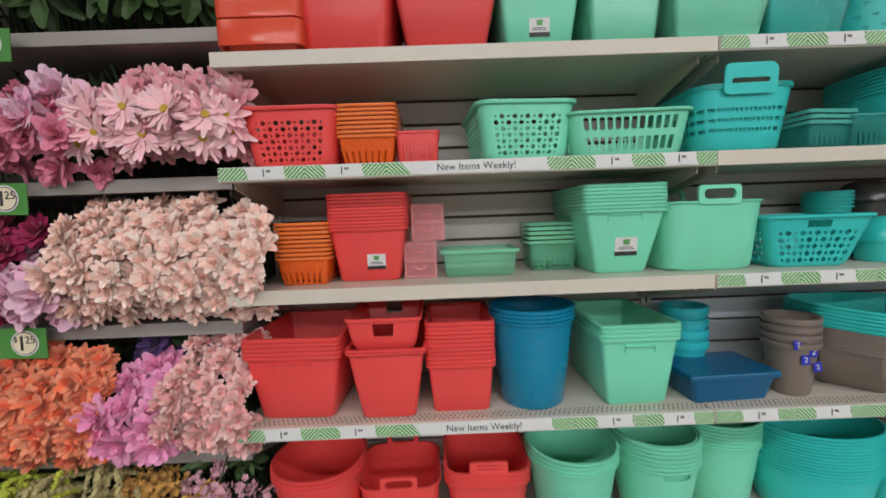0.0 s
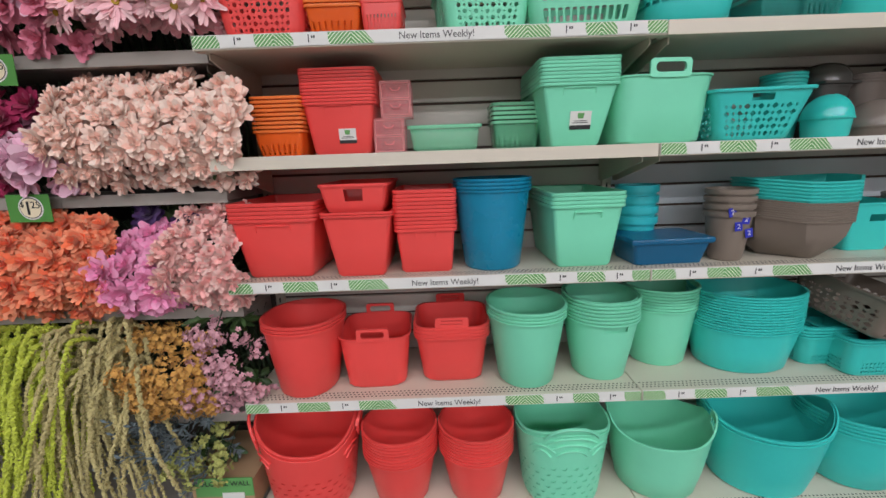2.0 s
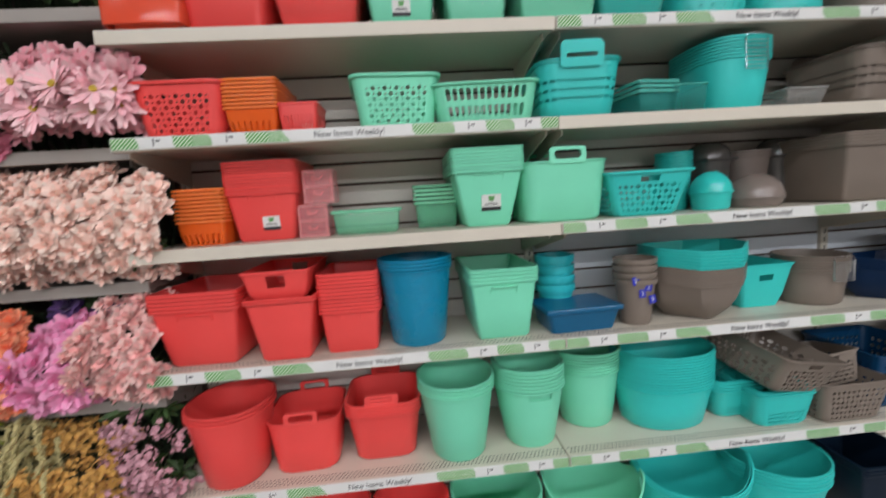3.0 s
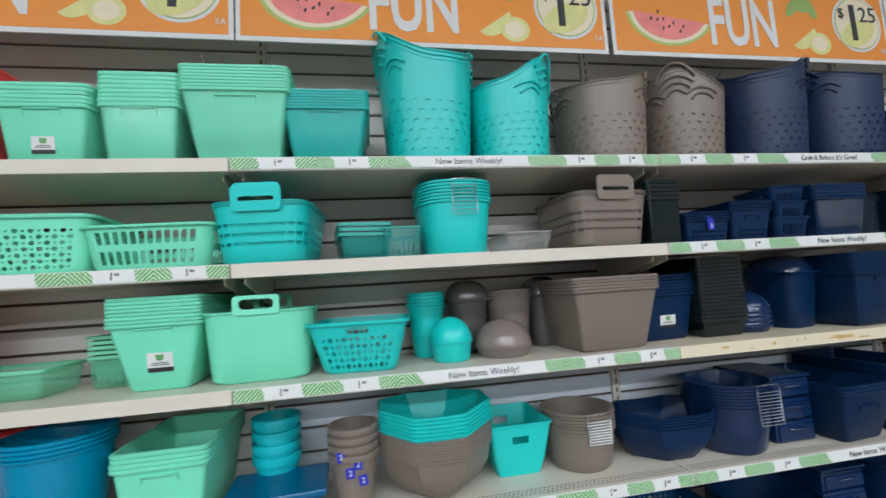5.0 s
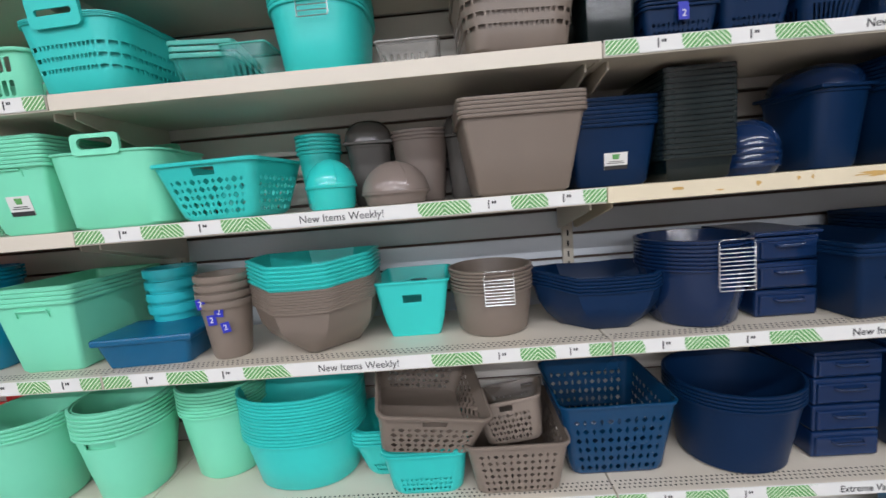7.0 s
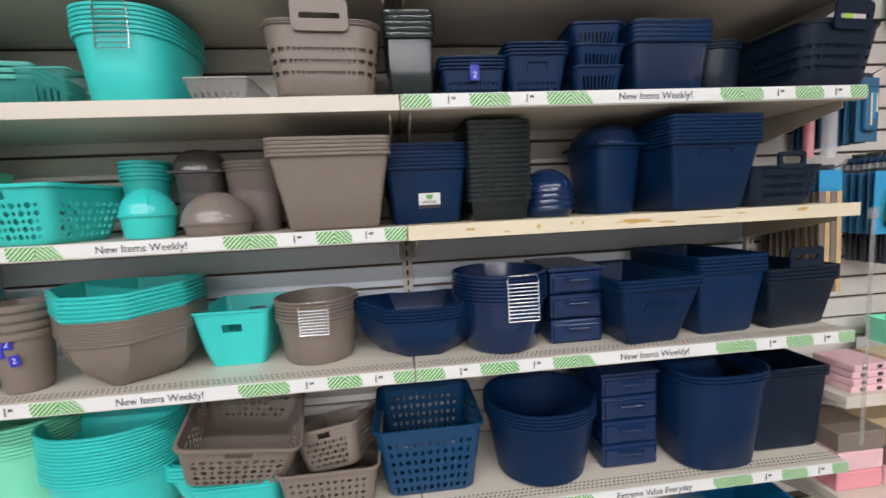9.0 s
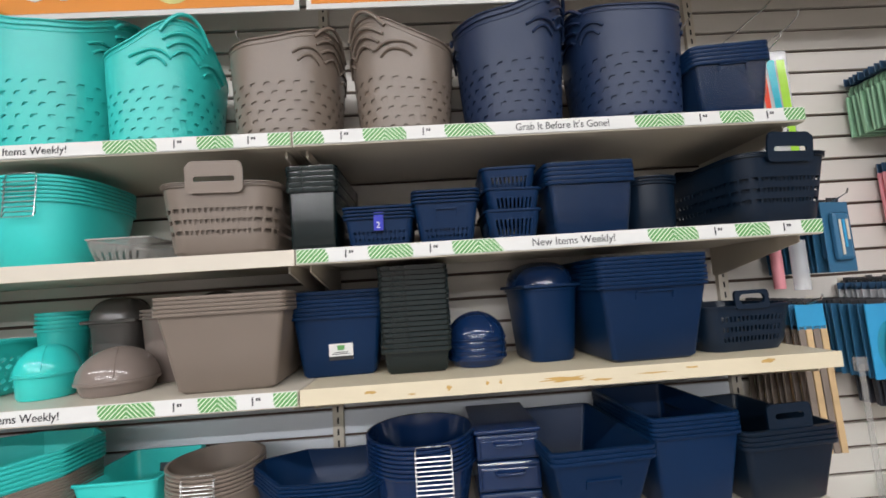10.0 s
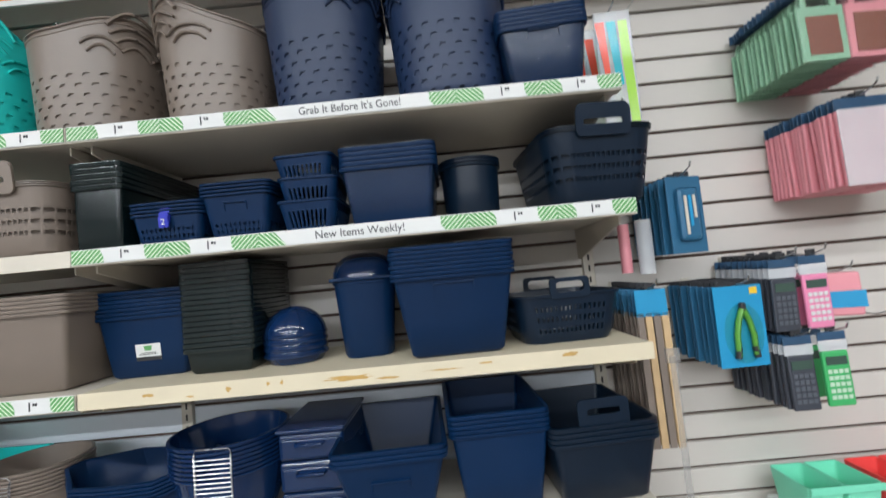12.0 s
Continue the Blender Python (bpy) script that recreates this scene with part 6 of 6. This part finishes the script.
def ruler_pack(e, front):
    header(e, 0.075, 0.065, CARD_BLUE if front else CARD_DEEP)
    for k in range(4):
        x0 = -0.037 + k * 0.0195
        part("ruler", box_bm(x0, x0 + 0.0165, -0.003, 0.001, -0.375, -0.055, 0.0008), WOOD if k in (1, 3) else GREY, e, "wooden ruler edge")


pack_row("ruler_pack", "pack of wooden rulers under a blue header card", "ruler pack", 3.172, 1.362, 1.15, 0.075, 0.37, 10, ruler_pack, with_hook=True)

BAGRED = mat("red_print", (0.75, 0.08, 0.04), 0.15)
BAGTEAL = mat("teal_print", (0.02, 0.40, 0.48), 0.15)
BAGLIME = mat("lime_print", (0.35, 0.65, 0.06), 0.15)


def bright_bag(e, front):
    part("bag", box_bm(-0.045, 0.045, -0.004, 0.006, -0.30, 0.0, 0.004), SILVER, e)
    for k, m in enumerate((BAGRED, BAGTEAL, BAGLIME)):
        v = [Vector((-0.045 + 0.028 * k, -0.0056, -0.028)), Vector((-0.022 + 0.028 * k, -0.0056, -0.028)), Vector((-0.018 + 0.029 * k, -0.0056, -0.295 if k == 2 else -0.19)), Vector((-0.030 + 0.024 * k, -0.0056, -0.295 if k == 2 else -0.19))]
        put("printed_stripe", mesh_of("printed_stripe", v, [(0, 3, 2, 1)]), m, e, "bright printed stripe")


pack_row("pen_bag", "glossy bag of felt pens with bright stripes", "pen bag", 3.152, 2.06, 1.13, 0.09, 0.3, 4, bright_bag)


def roll(material, label, x, y, z0, z1, rad):
    e = empty("craft_roll", pose(x, y, z0), label, "craft roll", HW)
    put("roll", mesh_of("roll", *sweep([(0, 0, 0), (0, 0, z1 - z0)], rad, 14), 50), material, e)
    part("hang_tab", box_bm(-0.012, 0.012, 0.0, YB - y - 0.005, z1 - z0, z1 - z0 + 0.002), CHROME, e)


roll(FELT_PINK, "pink craft paper roll hanging in a sleeve", 3.150, 1.20, 1.405, 1.53, 0.014)
roll(SILVER, "silver craft foil roll hanging in a sleeve", 3.188, 1.17, 1.40, 1.535, 0.019)
hook(3.29, 2.175, 1.20)
hook(3.135, 2.17, 1.10)
hook(3.70, 1.255, 1.14)
for x in (0.52, 0.72, 1.66, 2.38, 3.02):
    hook(x, 2.235, 1.27, 0.006)

# the narrow clear strip that hangs from the shelf end
e = empty("clip_strip", pose(3.135, 0.995, 1.235), "long narrow clear plastic clip strip on the shelf end", "clip strip")
part("strip", box_bm(-0.007, 0.007, -0.001, 0.001, -0.66, 0.0, 0.0006), CLEAR_GREY, e)
part("clip", box_bm(-0.014, 0.014, -0.004, 0.006, -0.015, 0.016, 0.002), CLEAR_GREY, e)

# low shelves beside the bins
XD = EDGES[3] + 0.02
shelf(XD, 0.70, None, y_front=1.03, label="cream steel shelf with craft goods")
shelf(XD, 0.385, NIW, y_front=1.0, label="cream steel shelf with a printed price strip")
shelf(XD, 0.12, NIW, y_front=0.99, label="cream steel base shelf with a printed price strip")


def divided_bin(material, x, y, z, label):
    e = empty("divided_bin", pose(x, y, z), label, "desk organiser", "desk organisers")
    for k in range(2):
        put("compartment", vessel_mesh("compartment", 0.078, 0.088, 0.12, 0.13, 0.085, 0.008), material, e, m=pose(-0.046 + 0.092 * k, 0.07, 0))
    part("front_lip", box_bm(-0.09, 0.09, -0.002, 0.003, 0.07, 0.088, 0.002), material, e)


for k, (m, lb) in enumerate(((MINT, "mint plastic divided desk organiser"), (CORAL, "coral plastic divided desk organiser"), (CORAL, "coral plastic divided desk organiser"))):
    divided_bin(m, 3.60 + 0.20 * k, 1.17, 0.7605, lb)
    plinth = part("display_riser", box_bm(3.505 + 0.20 * k, 3.695 + 0.20 * k, 1.16, 1.32, 0.7005, 0.76, 0.002), WHITE, None)
    tagged(plinth, "white card riser under a desk organiser", "riser", "risers")
BOXPINK = mat("pale_pink_packaging", (0.80, 0.50, 0.52), 0.4, var=0.2, scale=25, per_object=0.1)
BOXTAN = mat("tan_packaging", (0.55, 0.42, 0.26), 0.4, var=0.2, scale=25, per_object=0.1)
for k in range(3):
    for j in range(4 if k < 2 else 2):
        e = empty("craft_packet", pose(3.23 + 0.15 * k, 1.05, 0.701 + 0.022 * j, 0, 0, random.uniform(-5, 5)), "flat packet of craft goods in a stack", "packet", "stacked craft packets")
        part("packet", box_bm(-0.066, 0.066, 0, 0.12, 0, 0.020, 0.003), BOXPINK if k != 1 else BOXTAN, e)
        for s in (-0.03, 0.025):
            part("printed_bar", box_bm(s - 0.008, s + 0.008, -0.0015, 0.001, 0.005, 0.015), INK, e)
for k in range(4):
    e = empty("craft_packet", pose(3.62 + 0.16 * k, 1.04, 0.701, 0, 0, random.uniform(-6, 6)), "pink packet of craft goods lying flat", "packet", "stacked craft packets")
    part("packet", box_bm(-0.072, 0.072, 0, 0.10, 0, 0.045, 0.004), FELT_PINK if k % 2 else BOXPINK, e)
for k in range(6):
    for j in range(3):
        e = empty("craft_packet", pose(3.22 + 0.17 * k, 1.06, 0.386 + 0.062 * j), "boxed craft goods in a stack", "box", "stacked craft boxes")
        part("carton", box_bm(-0.078, 0.078, 0, 0.2, 0, 0.060, 0.004), (FELT_PINK, BOXPINK, GREY, BOXTAN)[(k + j) % 4], e)

# ---- small pieces of the setting: slatwall boards and floor tiles ----
PITCH = 0.0762
board = bpy.data.meshes.new("slat")
bm = box_bm(0.001, BAY - 0.001, 0, 0.013, 0.0045, PITCH - 0.0045, 0.002)
bm.to_mesh(board)
bm.free()
# Same board in the paler colour, for the light reaching bays 1 and 2.
lit_board = board.copy()
# Same board in the darkened colour, for the shade behind the flowers.
shaded_board = board.copy()
shaded_board.materials.append(SLAT_SHADED)
board.materials.append(SLAT)
lit_board.materials.append(SLAT_LIT)
for k in range(-2, 6):
    for j in range(0, 37):
        z = 2.042 - 25 * PITCH + j * PITCH
        if z < 0.02 or z > 2.8:
            continue
        put("slat", shaded_board if k < 0 else lit_board if k in (1, 2) and LEVEL[4] < z + PITCH < LEVEL[3] else board, None, wall_back, m=pose(X0 + BAY * k, YB, z))
part("upper_panel", box_bm(-4.2, 7.2, YB, YB + 0.010, 2.042 - 25 * PITCH + 36.2 * PITCH, CEIL - 0.001), WALLPAINT, wall_back)
tile = bpy.data.meshes.new("floor_tile")
bm = box_bm(0.0015, 0.3035, 0.0015, 0.3035, -0.004, 0.0, 0.0008)
bm.to_mesh(tile)
bm.free()
rest = []
for i in range(-13, 23):
    for j in range(-26, 5):
        if -3 <= i < 13 and -7 <= j < 4:
            put("floor_tile", tile, FLOOR, floor, m=pose(i * 0.305, j * 0.305, 0.0))
        else:
            x, y, w = i * 0.305 + 0.0015, j * 0.305 + 0.0015, 0.302
            rest.append(([Vector((x, y, 0)), Vector((x + w, y, 0)), Vector((x + w, y + w, 0)), Vector((x, y + w, 0))], [(0, 1, 2, 3)]))
field = put("floor_tile_field", mesh_of("floor_tile_field", *merged(rest)), FLOOR, floor)
field["kind"] = "stuff"
